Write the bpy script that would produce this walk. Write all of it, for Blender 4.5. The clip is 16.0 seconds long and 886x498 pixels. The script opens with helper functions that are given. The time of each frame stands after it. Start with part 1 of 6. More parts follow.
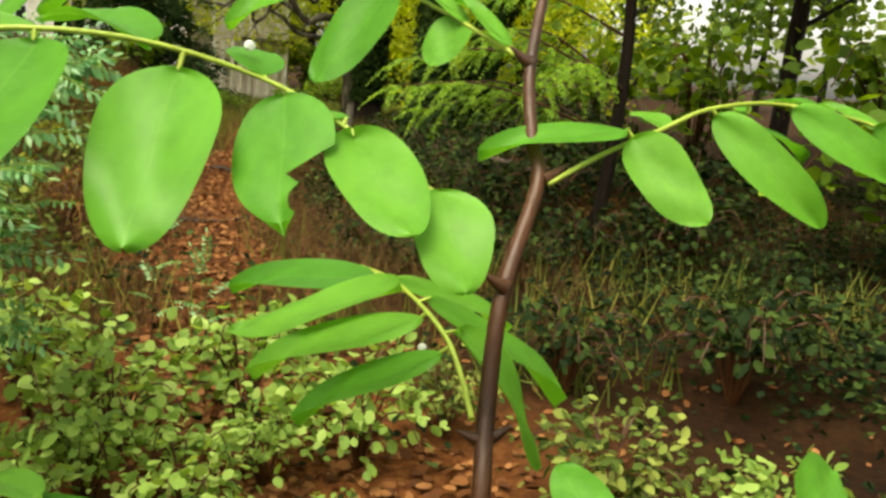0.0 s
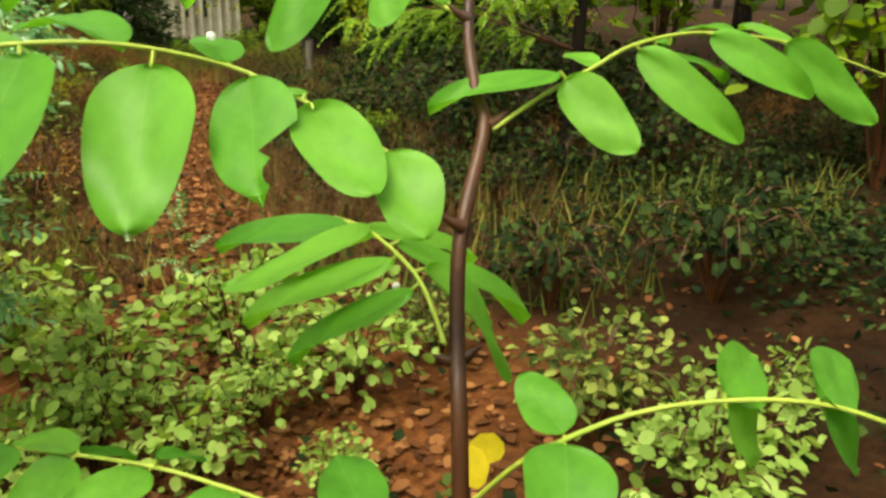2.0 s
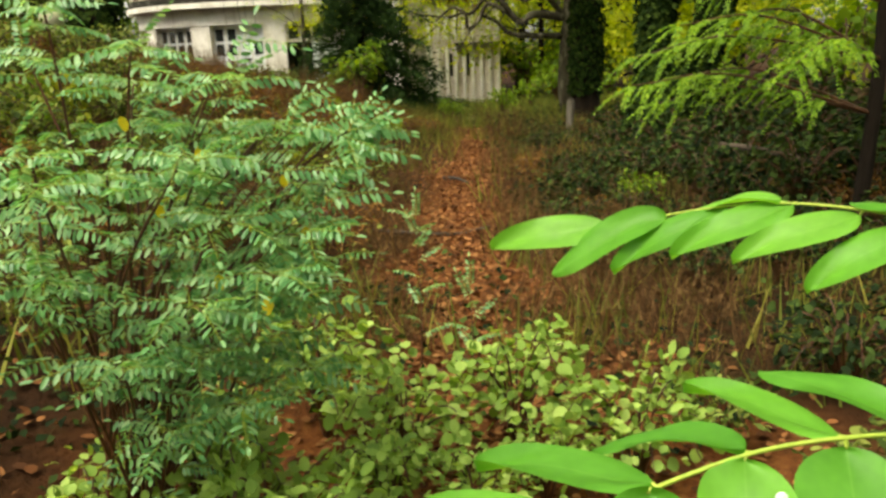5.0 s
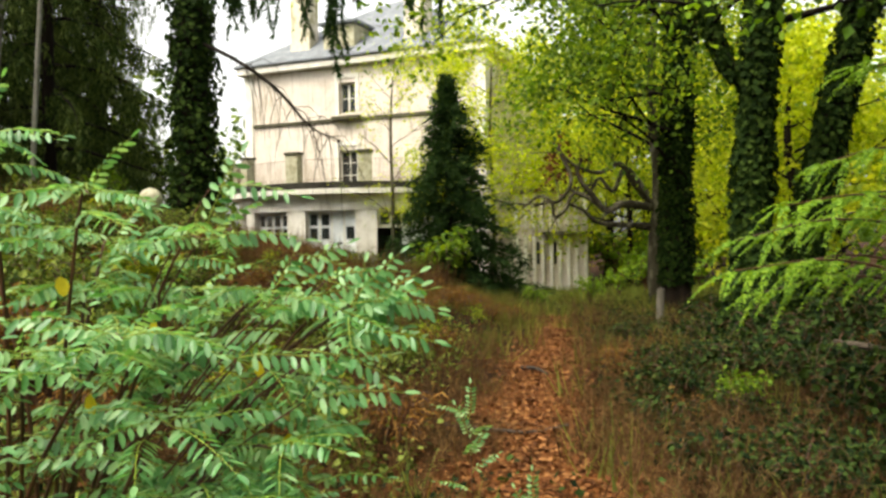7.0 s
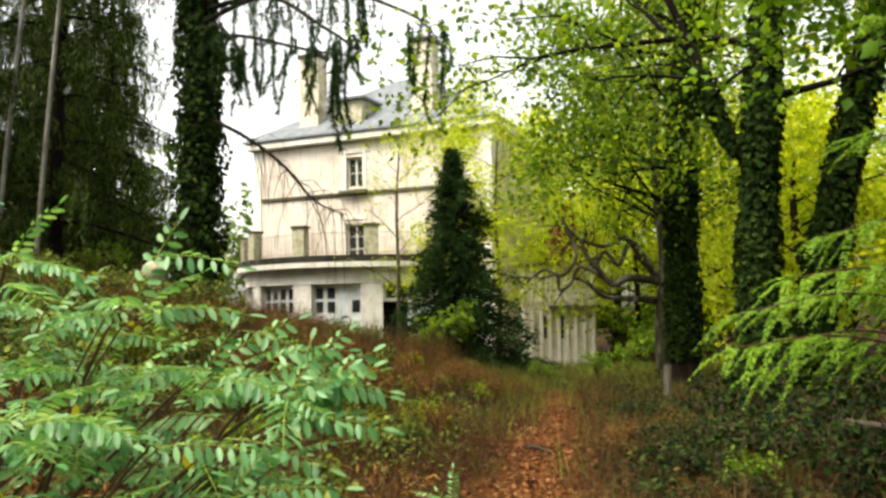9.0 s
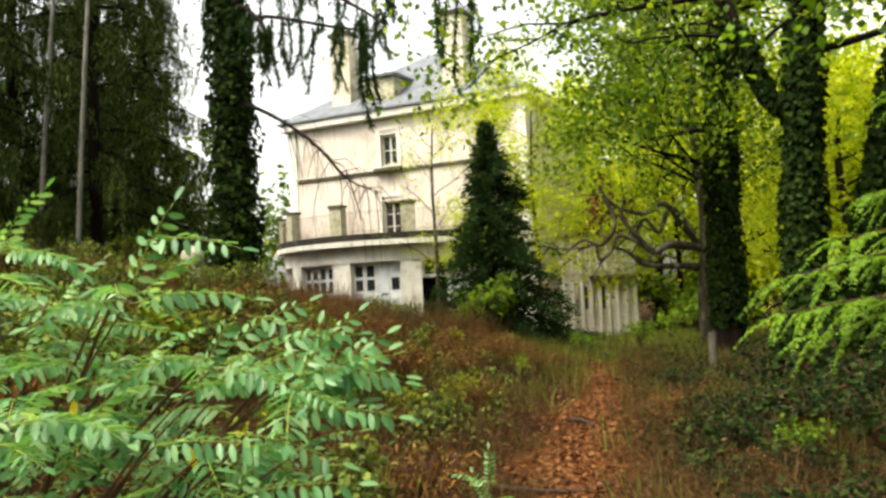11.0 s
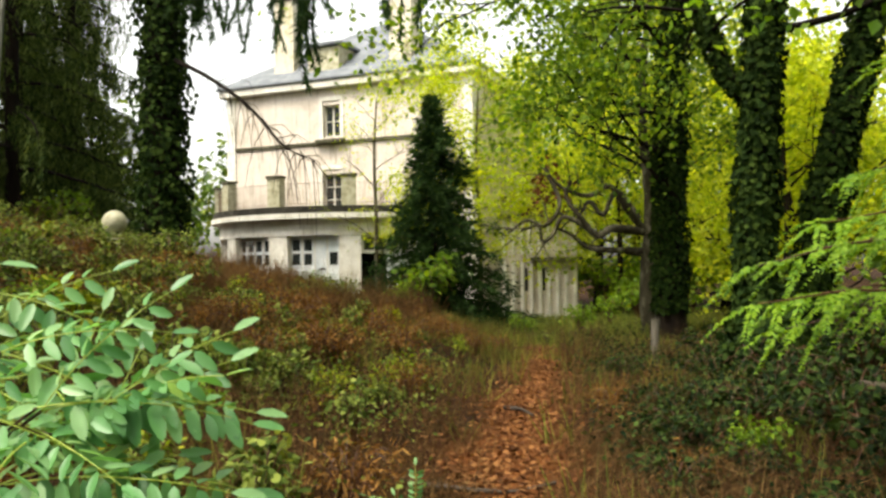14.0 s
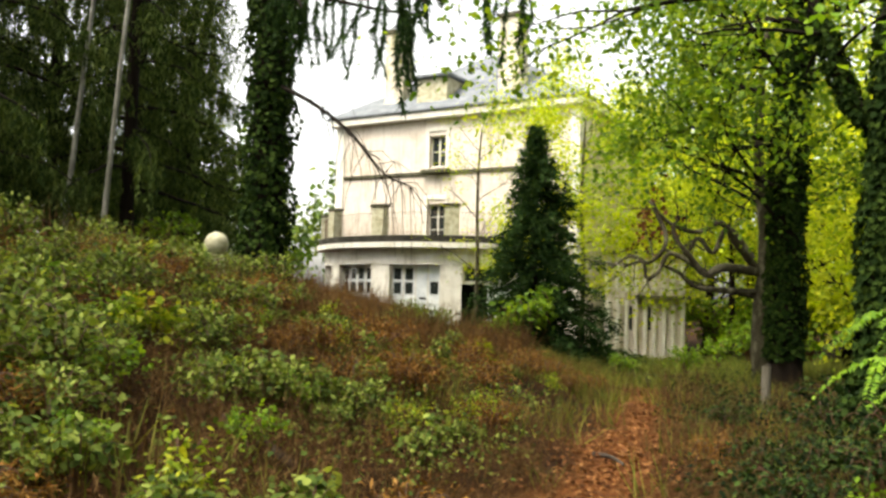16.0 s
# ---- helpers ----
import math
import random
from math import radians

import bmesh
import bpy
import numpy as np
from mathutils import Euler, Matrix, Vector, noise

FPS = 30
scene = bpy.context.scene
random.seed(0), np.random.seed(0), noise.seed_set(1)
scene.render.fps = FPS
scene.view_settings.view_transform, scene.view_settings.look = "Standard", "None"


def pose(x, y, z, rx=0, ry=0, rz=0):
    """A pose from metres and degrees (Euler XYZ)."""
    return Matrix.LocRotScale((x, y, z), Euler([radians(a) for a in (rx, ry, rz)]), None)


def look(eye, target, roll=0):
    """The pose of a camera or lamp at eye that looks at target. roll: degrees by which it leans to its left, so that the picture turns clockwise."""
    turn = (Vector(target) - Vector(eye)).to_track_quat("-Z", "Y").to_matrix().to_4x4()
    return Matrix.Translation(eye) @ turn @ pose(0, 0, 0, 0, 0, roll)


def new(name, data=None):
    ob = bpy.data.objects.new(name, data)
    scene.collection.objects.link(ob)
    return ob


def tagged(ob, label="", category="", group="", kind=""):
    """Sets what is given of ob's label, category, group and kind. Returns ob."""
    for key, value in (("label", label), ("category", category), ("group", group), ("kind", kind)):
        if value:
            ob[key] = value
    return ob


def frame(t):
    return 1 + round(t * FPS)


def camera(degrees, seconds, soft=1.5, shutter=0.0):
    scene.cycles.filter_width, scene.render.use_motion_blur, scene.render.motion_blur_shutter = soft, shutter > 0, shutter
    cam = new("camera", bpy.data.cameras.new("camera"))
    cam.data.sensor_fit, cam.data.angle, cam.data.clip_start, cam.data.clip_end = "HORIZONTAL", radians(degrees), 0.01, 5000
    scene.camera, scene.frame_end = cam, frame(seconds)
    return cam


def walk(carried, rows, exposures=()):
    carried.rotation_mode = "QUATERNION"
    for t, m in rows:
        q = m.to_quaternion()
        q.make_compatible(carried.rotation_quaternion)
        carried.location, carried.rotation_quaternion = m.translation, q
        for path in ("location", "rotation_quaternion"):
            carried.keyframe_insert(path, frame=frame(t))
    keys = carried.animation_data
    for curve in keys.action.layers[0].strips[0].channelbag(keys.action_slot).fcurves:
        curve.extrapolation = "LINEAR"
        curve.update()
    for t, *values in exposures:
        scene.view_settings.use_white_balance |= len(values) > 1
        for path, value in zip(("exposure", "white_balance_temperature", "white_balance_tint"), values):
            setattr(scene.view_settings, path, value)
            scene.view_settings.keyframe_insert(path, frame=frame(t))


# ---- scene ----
cam = camera(56.0, 16.0, soft=2.8)
PATH = [
    (0.0, pose(-0.086, -0.789, 1.480, 77.32, -5.19, -15.75)),
    (0.5, pose(-0.084, -0.785, 1.465, 78.36, -7.50, -18.32)),
    (1.0, pose(-0.093, -0.788, 1.473, 76.74, -3.04, -17.15)),
    (1.5, pose(-0.092, -0.803, 1.482, 73.01, 0.63, -16.34)),
    (2.0, pose(-0.090, -0.818, 1.493, 72.54, 0.11, -18.67)),
    (2.5, pose(-0.090, -0.829, 1.501, 71.98, -0.58, -19.94)),
    (3.0, pose(-0.110, -0.833, 1.515, 72.71, -0.92, -19.15)),
    (3.5, pose(-0.137, -0.832, 1.527, 72.60, 0.72, -15.03)),
    (4.0, pose(-0.173, -0.829, 1.546, 73.12, 2.01, -10.32)),
    (4.5, pose(-0.208, -0.819, 1.567, 73.99, 2.56, -6.26)),
    (5.0, pose(-0.250, -0.800, 1.600, 76.33, 2.15, -1.95)),
    (6.2, pose(-0.500, -0.420, 1.580, 86.50, 1.20, -4.50)),
    (7.5, pose(0.050, -0.065, 1.493, 91.19, 0.58, 8.47)),
    (8.0, pose(0.009, -0.023, 1.502, 93.71, 0.15, 5.26)),
    (10.5, pose(-0.052, 0.012, 1.522, 94.58, 2.28, 6.04)),
    (11.0, pose(-0.009, 0.128, 1.520, 92.69, 2.83, 7.58)),
    (11.5, pose(0.013, 0.243, 1.516, 91.44, 1.55, 6.59)),
    (12.0, pose(0.023, 0.347, 1.511, 91.74, 1.97, 7.88)),
    (12.5, pose(0.015, 0.444, 1.495, 91.38, 1.63, 7.59)),
    (13.0, pose(-0.006, 0.544, 1.477, 91.89, 2.01, 7.51)),
    (13.5, pose(-0.029, 0.655, 1.481, 93.21, 0.37, 3.70)),
    (14.0, pose(-0.042, 0.769, 1.509, 91.04, 0.87, 3.48)),
    (14.5, pose(-0.043, 0.859, 1.510, 90.77, 0.55, 3.39)),
    (15.0, pose(-0.026, 0.955, 1.494, 91.02, 0.95, 4.66)),
    (15.5, pose(0.017, 1.070, 1.481, 93.05, 0.69, 8.19)),
    (16.0, pose(0.088, 1.198, 1.490, 93.25, -1.44, 10.67)),
]
walk(cam, PATH, exposures=[(0.0, 1.65, 7700, 4), (5.2, 1.65, 7700, 4), (7.3, 1.65, 7200, 6), (15.0, 1.65, 7200, 6), (16.0, 1.82, 7200, 6)])

# ---------------------------------------------------------------- world and light
world = bpy.data.worlds.new("overcast_sky")
scene.world = world
world.use_nodes = True
wn, wl = world.node_tree.nodes, world.node_tree.links
sky = wn.new("ShaderNodeTexSky")
sky.sky_type = "NISHITA"
sky.sun_disc = False
sky.sun_elevation, sky.sun_rotation = radians(59), radians(230)
sky.air_density, sky.dust_density, sky.ozone_density = 1.0, 4.0, 1.0
grey = wn.new("ShaderNodeHueSaturation")
grey.inputs["Saturation"].default_value = 0.22
wl.new(sky.outputs[0], grey.inputs["Color"])
wl.new(grey.outputs[0], wn["Background"].inputs["Color"])
wn["Background"].inputs["Strength"].default_value = 0.15
sun = new("sun", bpy.data.lights.new("sun", "SUN"))
sun.data.energy, sun.data.angle, sun.data.color = 1.9, radians(30), (1.0, 0.96, 0.88)
sun.matrix_world = look((-13, -11, 28), (0, 0, 0))

# ---------------------------------------------------------------- materials


def shader(name):
    m = bpy.data.materials.new(name)
    m.use_nodes = True
    return m, m.node_tree.nodes, m.node_tree.links, m.node_tree.nodes["Principled BSDF"]


def ramp(n, l, source, stops):
    r = n.new("ShaderNodeValToRGB")
    while len(r.color_ramp.elements) < len(stops):
        r.color_ramp.elements.new(0.5)
    for e, (p, c) in zip(r.color_ramp.elements, stops):
        e.position, e.color = p, (*c, 1)
    l.new(source, r.inputs[0])
    return r.outputs[0]


def noise_of(n, l, scale, detail=5, rough=0.6, coord="Object", stretch=None):
    tc = n.new("ShaderNodeTexCoord")
    out = tc.outputs[coord]
    if stretch:
        mp = n.new("ShaderNodeMapping")
        mp.inputs["Scale"].default_value = stretch
        l.new(out, mp.inputs[0])
        out = mp.outputs[0]
    t = n.new("ShaderNodeTexNoise")
    t.inputs["Scale"].default_value, t.inputs["Detail"].default_value, t.inputs["Roughness"].default_value = scale, detail, rough
    l.new(out, t.inputs["Vector"])
    return t.outputs["Fac"]


def mixed(n, l, a, b, fac, mode="MIX"):
    m = n.new("ShaderNodeMix")
    m.data_type, m.blend_type = "RGBA", mode
    for sock, v in ((m.inputs[0], fac), (m.inputs[6], a), (m.inputs[7], b)):
        if isinstance(v, (int, float)):
            sock.default_value = v
        elif isinstance(v, tuple):
            sock.default_value = (*v, 1)
        else:
            l.new(v, sock)
    return m.outputs[2]


def bump(n, l, p, height, strength, distance=0.02):
    b = n.new("ShaderNodeBump")
    b.inputs["Strength"].default_value, b.inputs["Distance"].default_value = strength, distance
    l.new(height, b.inputs["Height"])
    l.new(b.outputs[0], p.inputs["Normal"])


def leaf_material(name, dark, mid, light, through_light=0.35, rough=0.5, islands=True, spot=None, gloss=0.2):
    m, n, l, p = shader(name)
    if islands:
        src = n.new("ShaderNodeNewGeometry").outputs["Random Per Island"]
    else:
        src = n.new("ShaderNodeObjectInfo").outputs["Random"]
    col = ramp(n, l, src, [(0.0, dark), (0.5, mid), (1.0, light)])
    big = noise_of(n, l, 1.3 if islands else 2.5, 3)
    col = mixed(n, l, col, ramp(n, l, big, [(0.3, (0.55, 0.6, 0.5)), (0.7, (1.15, 1.1, 1.0))]), 0.7, "MULTIPLY")
    if spot:
        sp = noise_of(n, l, 3.2, 2)
        col = mixed(n, l, col, spot, ramp(n, l, sp, [(0.74, (0, 0, 0)), (0.80, (0.6, 0.6, 0.6))]))
        xyz = n.new("ShaderNodeSeparateXYZ")
        l.new(n.new("ShaderNodeTexCoord").outputs["Object"], xyz.inputs[0])
        side = n.new("ShaderNodeMath")
        side.operation = "ABSOLUTE"
        l.new(xyz.outputs["X"], side.inputs[0])
        col = mixed(n, l, col, (0.20, 0.42, 0.08), ramp(n, l, side.outputs[0], [(0.004, (0.14, 0.14, 0.14)), (0.013, (0, 0, 0))]))
    l.new(col, p.inputs["Base Color"])
    p.inputs["Roughness"].default_value = rough
    p.inputs["Specular IOR Level"].default_value = gloss
    t = n.new("ShaderNodeBsdfTranslucent")
    warm = mixed(n, l, col, (1.35, 1.25, 0.55), 1.0, "MULTIPLY")
    l.new(warm, t.inputs["Color"])
    mx = n.new("ShaderNodeMixShader")
    mx.inputs[0].default_value = through_light
    l.new(p.outputs[0], mx.inputs[1])
    l.new(t.outputs[0], mx.inputs[2])
    l.new(mx.outputs[0], n["Material Output"].inputs["Surface"])
    return m


def rough_material(name, stops, scale=6, fine=40, rough=0.85, bumps=0.5, stretch=None, stain=None, depth=0.02):
    m, n, l, p = shader(name)
    a = noise_of(n, l, scale, 6, 0.65, stretch=stretch)
    col = ramp(n, l, a, stops)
    f = noise_of(n, l, fine, 4, 0.7, stretch=stretch)
    col = mixed(n, l, col, ramp(n, l, f, [(0.25, (0.7, 0.7, 0.7)), (0.75, (1.2, 1.2, 1.2))]), 0.6, "MULTIPLY")
    if stain:
        s = noise_of(n, l, stain[1], 5, 0.7, stretch=stain[2])
        col = mixed(n, l, col, stain[0], ramp(n, l, s, [(stain[3], (0, 0, 0)), (stain[3] + 0.16, (0.85, 0.85, 0.85))]))
    l.new(col, p.inputs["Base Color"])
    p.inputs["Roughness"].default_value = rough
    p.inputs["Specular IOR Level"].default_value = 0.1 if rough > 0.88 else 0.4
    bump(n, l, p, f, bumps, depth)
    return m


M_ROBINIA = leaf_material("robinia_leaf", (0.06, 0.20, 0.065), (0.155, 0.38, 0.145), (0.38, 0.58, 0.31), 0.45, 0.38, gloss=0.5)
M_HERO = leaf_material("sapling_leaf", (0.07, 0.25, 0.026), (0.115, 0.35, 0.036), (0.16, 0.41, 0.05), 0.44, 0.42, False, (0.30, 0.16, 0.06), 0.2)
M_RACHIS = rough_material("leaf_stalk", [(0.3, (0.20, 0.30, 0.035)), (0.7, (0.30, 0.37, 0.045))], 30, 200, 0.5, 0.1)
M_TWIG = rough_material("reddish_stem", [(0.3, (0.022, 0.007, 0.002)), (0.55, (0.065, 0.021, 0.005)), (0.75, (0.16, 0.066, 0.02))], 25, 300, 0.48, 0.3, (1, 1, 0.15), depth=0.002)
M_DROP = shader("water_drop")[0]
_p = M_DROP.node_tree.nodes["Principled BSDF"]
_p.inputs["Roughness"].default_value, _p.inputs["Transmission Weight"].default_value, _p.inputs["IOR"].default_value = 0.02, 0.6, 1.33
_p.inputs["Base Color"].default_value = (0.95, 0.98, 0.95, 1)
M_IVY = leaf_material("ivy_leaf", (0.006, 0.014, 0.003), (0.014, 0.030, 0.006), (0.04, 0.066, 0.012), 0.15, 0.8, gloss=0.05)
M_LEAF = leaf_material("tree_leaf", (0.055, 0.115, 0.01), (0.12, 0.22, 0.018), (0.22, 0.34, 0.025), 0.5, 0.6)
M_LEAF_DARK = leaf_material("oak_leaf", (0.035, 0.085, 0.010), (0.115, 0.21, 0.02), (0.27, 0.375, 0.035), 0.6, 0.6)
M_YELLOW = leaf_material("yellow_green_leaf", (0.17, 0.27, 0.018), (0.39, 0.49, 0.03), (0.60, 0.64, 0.06), 0.62, 0.6)
M_FEATHER = leaf_material("feathery_leaf", (0.08, 0.18, 0.015), (0.15, 0.29, 0.02), (0.23, 0.37, 0.03), 0.45, 0.5)
M_NEEDLE = leaf_material("conifer_needle", (0.007, 0.018, 0.006), (0.017, 0.04, 0.011), (0.04, 0.075, 0.02), 0.2, 0.8, gloss=0.05)
M_LARCH = leaf_material("larch_needle", (0.012, 0.025, 0.007), (0.034, 0.060, 0.015), (0.13, 0.17, 0.055), 0.35, 0.8, gloss=0.05)
M_WOODS = leaf_material("far_woods_leaf", (0.03, 0.06, 0.01), (0.07, 0.13, 0.015), (0.17, 0.23, 0.03), 0.35, 0.6)
M_BRAMBLE = leaf_material("bramble_leaf", (0.03, 0.052, 0.012), (0.09, 0.135, 0.027), (0.26, 0.31, 0.075), 0.3, 0.75, gloss=0.1)
# eastern ivy and brambles: the trees' shade is put into this near-black green
M_SHADE_COVER = leaf_material("shade_darkened_cover_leaf", (0.005, 0.011, 0.004), (0.011, 0.024, 0.006), (0.05, 0.085, 0.018), 0.2, 0.85, gloss=0.1)
M_STALK = leaf_material("dead_stalk", (0.032, 0.017, 0.009), (0.085, 0.043, 0.02), (0.20, 0.125, 0.055), 0.15, 0.95, gloss=0.05)
M_RUST = leaf_material("rusty_bracken", (0.05, 0.022, 0.008), (0.165, 0.075, 0.022), (0.34, 0.19, 0.065), 0.25, 0.9, gloss=0.05)
M_LIME = leaf_material("yellowing_bramble_leaf", (0.06, 0.10, 0.012), (0.17, 0.24, 0.02), (0.36, 0.37, 0.035), 0.4, 0.7, gloss=0.1)
M_FRESH = leaf_material("fresh_shrub_leaf", (0.12, 0.22, 0.04), (0.24, 0.38, 0.08), (0.38, 0.52, 0.15), 0.45, 0.6)
M_GRASS = leaf_material("grass_blade", (0.06, 0.085, 0.014), (0.12, 0.15, 0.024), (0.25, 0.23, 0.05), 0.35, 0.8)
M_SALLOW = leaf_material("yellowed_leaf", (0.45, 0.36, 0.02), (0.62, 0.50, 0.03), (0.75, 0.62, 0.05), 0.4, 0.5)
M_LITTER = leaf_material("fallen_leaf", (0.055, 0.021, 0.009), (0.125, 0.046, 0.016), (0.27, 0.125, 0.05), 0.1, 0.85, gloss=0.1)
M_BARK = rough_material("dark_bark", [(0.3, (0.005, 0.0035, 0.0025)), (0.6, (0.015, 0.0105, 0.0075)), (0.8, (0.036, 0.027, 0.02))], 5, 28, 0.95, 1.0, (1, 1, 0.22))
M_PALE = rough_material("pale_lichened_bark", [(0.3, (0.025, 0.02, 0.012)), (0.52, (0.06, 0.052, 0.032)), (0.75, (0.24, 0.22, 0.16))], 4, 25, 0.9, 0.6, (1, 1, 0.5), ((0.03, 0.028, 0.02), 2.5, (1, 1, 3), 0.58))
M_BIRCH = rough_material("birch_bark", [(0.3, (0.08, 0.078, 0.06)), (0.5, (0.17, 0.165, 0.135)), (0.7, (0.30, 0.29, 0.25))], 4, 25, 0.8, 0.4, (1, 1, 0.6), ((0.03, 0.028, 0.02), 2.5, (1, 1, 3), 0.60))
M_BLACKENED = rough_material("black_stained_concrete", [(0.3, (0.012, 0.011, 0.009)), (0.6, (0.04, 0.037, 0.03)), (0.85, (0.22, 0.21, 0.18))], 2.6, 20, 0.95, 0.5)
M_CREAM = rough_material("weathered_cream_render", [(0.3, (0.45, 0.385, 0.32)), (0.5, (0.59, 0.525, 0.46)), (0.75, (0.67, 0.615, 0.56))], 0.9, 12, 0.9, 0.3, None, ((0.25, 0.205, 0.15), 1.5, (1.6, 1.6, 0.2), 0.52))
M_WHITE = rough_material("peeling_white_paint", [(0.3, (0.52, 0.49, 0.42)), (0.6, (0.70, 0.68, 0.62)), (0.8, (0.78, 0.77, 0.73))], 1.5, 18, 0.8, 0.3, None, ((0.26, 0.22, 0.15), 1.6, (2.0, 2.0, 0.25), 0.57))
M_MOSSY = rough_material("mossy_stained_concrete", [(0.3, (0.035, 0.032, 0.022)), (0.6, (0.09, 0.085, 0.055)), (0.8, (0.2, 0.19, 0.13))], 2.2, 20, 0.95, 0.5)
M_SLATE = rough_material("grey_slate", [(0.3, (0.10, 0.108, 0.12)), (0.7, (0.19, 0.205, 0.225))], 2, 15, 0.9, 0.3)
M_DOOR = rough_material("faded_blue_white_paint", [(0.3, (0.50, 0.56, 0.60)), (0.6, (0.70, 0.73, 0.74)), (0.8, (0.78, 0.79, 0.78))], 1.4, 14, 0.6, 0.2, None, ((0.22, 0.36, 0.52), 1.7, (1, 1, 1.2), 0.62))
# near-black colour stands in for the gloom inside rooms and openings
M_UNLIT = rough_material("unlit_interior", [(0.3, (0.02, 0.018, 0.015)), (0.7, (0.05, 0.045, 0.04))], 2, 10, 0.9, 0.2)
M_STONE = rough_material("mossy_pale_stone", [(0.3, (0.22, 0.205, 0.12)), (0.55, (0.42, 0.40, 0.29)), (0.8, (0.56, 0.53, 0.44))], 5, 40, 0.9, 0.5)
M_CHIMNEY = rough_material("moss_streaked_render", [(0.3, (0.50, 0.45, 0.35)), (0.6, (0.62, 0.57, 0.47)), (0.8, (0.68, 0.64, 0.55))], 1.2, 14, 0.9, 0.4, None, ((0.20, 0.19, 0.06), 1.1, (1.2, 1.2, 0.6), 0.50))
M_POST = rough_material("grey_weathered_wood", [(0.3, (0.06, 0.054, 0.042)), (0.7, (0.18, 0.16, 0.13))], 6, 30, 0.95, 0.7, (1, 1, 0.15))
M_LOG = rough_material("rotting_wood", [(0.3, (0.02, 0.014, 0.011)), (0.7, (0.09, 0.07, 0.055))], 6, 30, 0.9, 0.7, (0.3, 1, 1))
M_IRON = rough_material("rusty_iron", [(0.3, (0.06, 0.035, 0.025)), (0.7, (0.14, 0.08, 0.05))], 8, 40, 0.8, 0.3)
M_GLASS, _n, _l, _p = shader("dusty_dark_glass")
_p.inputs["Base Color"].default_value, _p.inputs["Roughness"].default_value = (0.02, 0.025, 0.025, 1), 0.12
_l.new(ramp(_n, _l, noise_of(_n, _l, 3, 4), [(0.4, (0.06, 0.06, 0.06)), (0.7, (0.3, 0.3, 0.3))]), _p.inputs["Roughness"])


def path_x(y):
    return np.interp(y, (-40, 6, 9, 12, 16, 30, 60), (-0.3, 0.0, 0.24, 0.62, 0.85, 1.3, 3.0))


def smooth(a, b, v):
    s = np.clip((v - a) / (b - a), 0, 1)
    return s * s * (3 - 2 * s)


def height_at(x, y):
    """The lie of the land: a hollow path with a bank on its west side."""
    x, y = np.asarray(x, float), np.asarray(y, float)
    d = path_x(y) - x
    low = -0.032 * np.clip(y - 10, 0, 26)
    rise = 0.245 * np.clip(d - 0.8, 0, None) ** 1.06
    rise = 3.6 * np.tanh(rise / 3.6)
    east = 0.05 * np.clip(-d - 1.2, 0, 30) ** 1.0
    east = 1.0 * np.tanh(east)
    keep = 1 - smooth(20, 30, y) * (0.85 - 0.5 * smooth(9, 16, d))
    keep = keep * (0.45 + 0.55 * smooth(-1.0, 4.0, y))
    lumps = 0.05 * np.sin(1.7 * x + 0.6 * y) * np.sin(1.3 * y - 0.4 * x) + 0.03 * np.sin(4.1 * x + 1.0) * np.sin(3.7 * y)
    return low + rise * keep + east * 0.8 + lumps * smooth(0.3, 1.2, np.abs(d))


def ground_material():
    m, n, l, p = shader("forest_floor")
    a = noise_of(n, l, 1.1, 6, 0.7)
    f = noise_of(n, l, 22, 5, 0.75)
    soil = ramp(n, l, a, [(0.3, (0.010, 0.006, 0.0035)), (0.5, (0.030, 0.014, 0.006)), (0.68, (0.020, 0.020, 0.007)), (0.85, (0.055, 0.025, 0.010))])
    soil = mixed(n, l, soil, ramp(n, l, f, [(0.3, (0.45, 0.42, 0.40)), (0.7, (1.5, 1.4, 1.3))]), 0.8, "MULTIPLY")
    litter = ramp(n, l, noise_of(n, l, 16, 6, 0.8), [(0.3, (0.05, 0.017, 0.007)), (0.5, (0.14, 0.048, 0.014)), (0.7, (0.24, 0.10, 0.03))])
    at = n.new("ShaderNodeAttribute")
    at.attribute_name = "trodden"
    l.new(mixed(n, l, soil, litter, at.outputs["Fac"]), p.inputs["Base Color"])
    p.inputs["Roughness"].default_value = 0.95
    p.inputs["Specular IOR Level"].default_value = 0.06
    bump(n, l, p, f, 0.9, 0.05)
    return m


M_GROUND = ground_material()

# ---------------------------------------------------------------- mesh helpers
RNG = np.random.default_rng(7)


def mesh_of(name, verts, faces, material, smooth_faces=False):
    """One mesh from an array of points and an array of faces with equal corner counts."""
    verts, faces = np.asarray(verts, np.float32), np.asarray(faces, np.int32)
    me = bpy.data.meshes.new(name)
    k = faces.shape[1]
    me.vertices.add(len(verts))
    me.vertices.foreach_set("co", verts.ravel())
    me.loops.add(faces.size)
    me.loops.foreach_set("vertex_index", faces.ravel())
    me.polygons.add(len(faces))
    me.polygons.foreach_set("loop_start", np.arange(0, faces.size, k, dtype=np.int32))
    if smooth_faces:
        me.polygons.foreach_set("use_smooth", np.ones(len(faces), bool))
    me.update(calc_edges=True)
    me.validate()
    me.materials.append(material)
    return me


def part(name, data, material, parent, label=""):
    """Links a mesh or a bmesh as one object under a thing or a part."""
    if isinstance(data, bmesh.types.BMesh):
        me = bpy.data.meshes.new(name)
        data.to_mesh(me)
        data.free()
        me.materials.append(material)
        data = me
    ob = new(name, data)
    ob.parent = parent
    if label:
        ob["label"] = label
    return ob


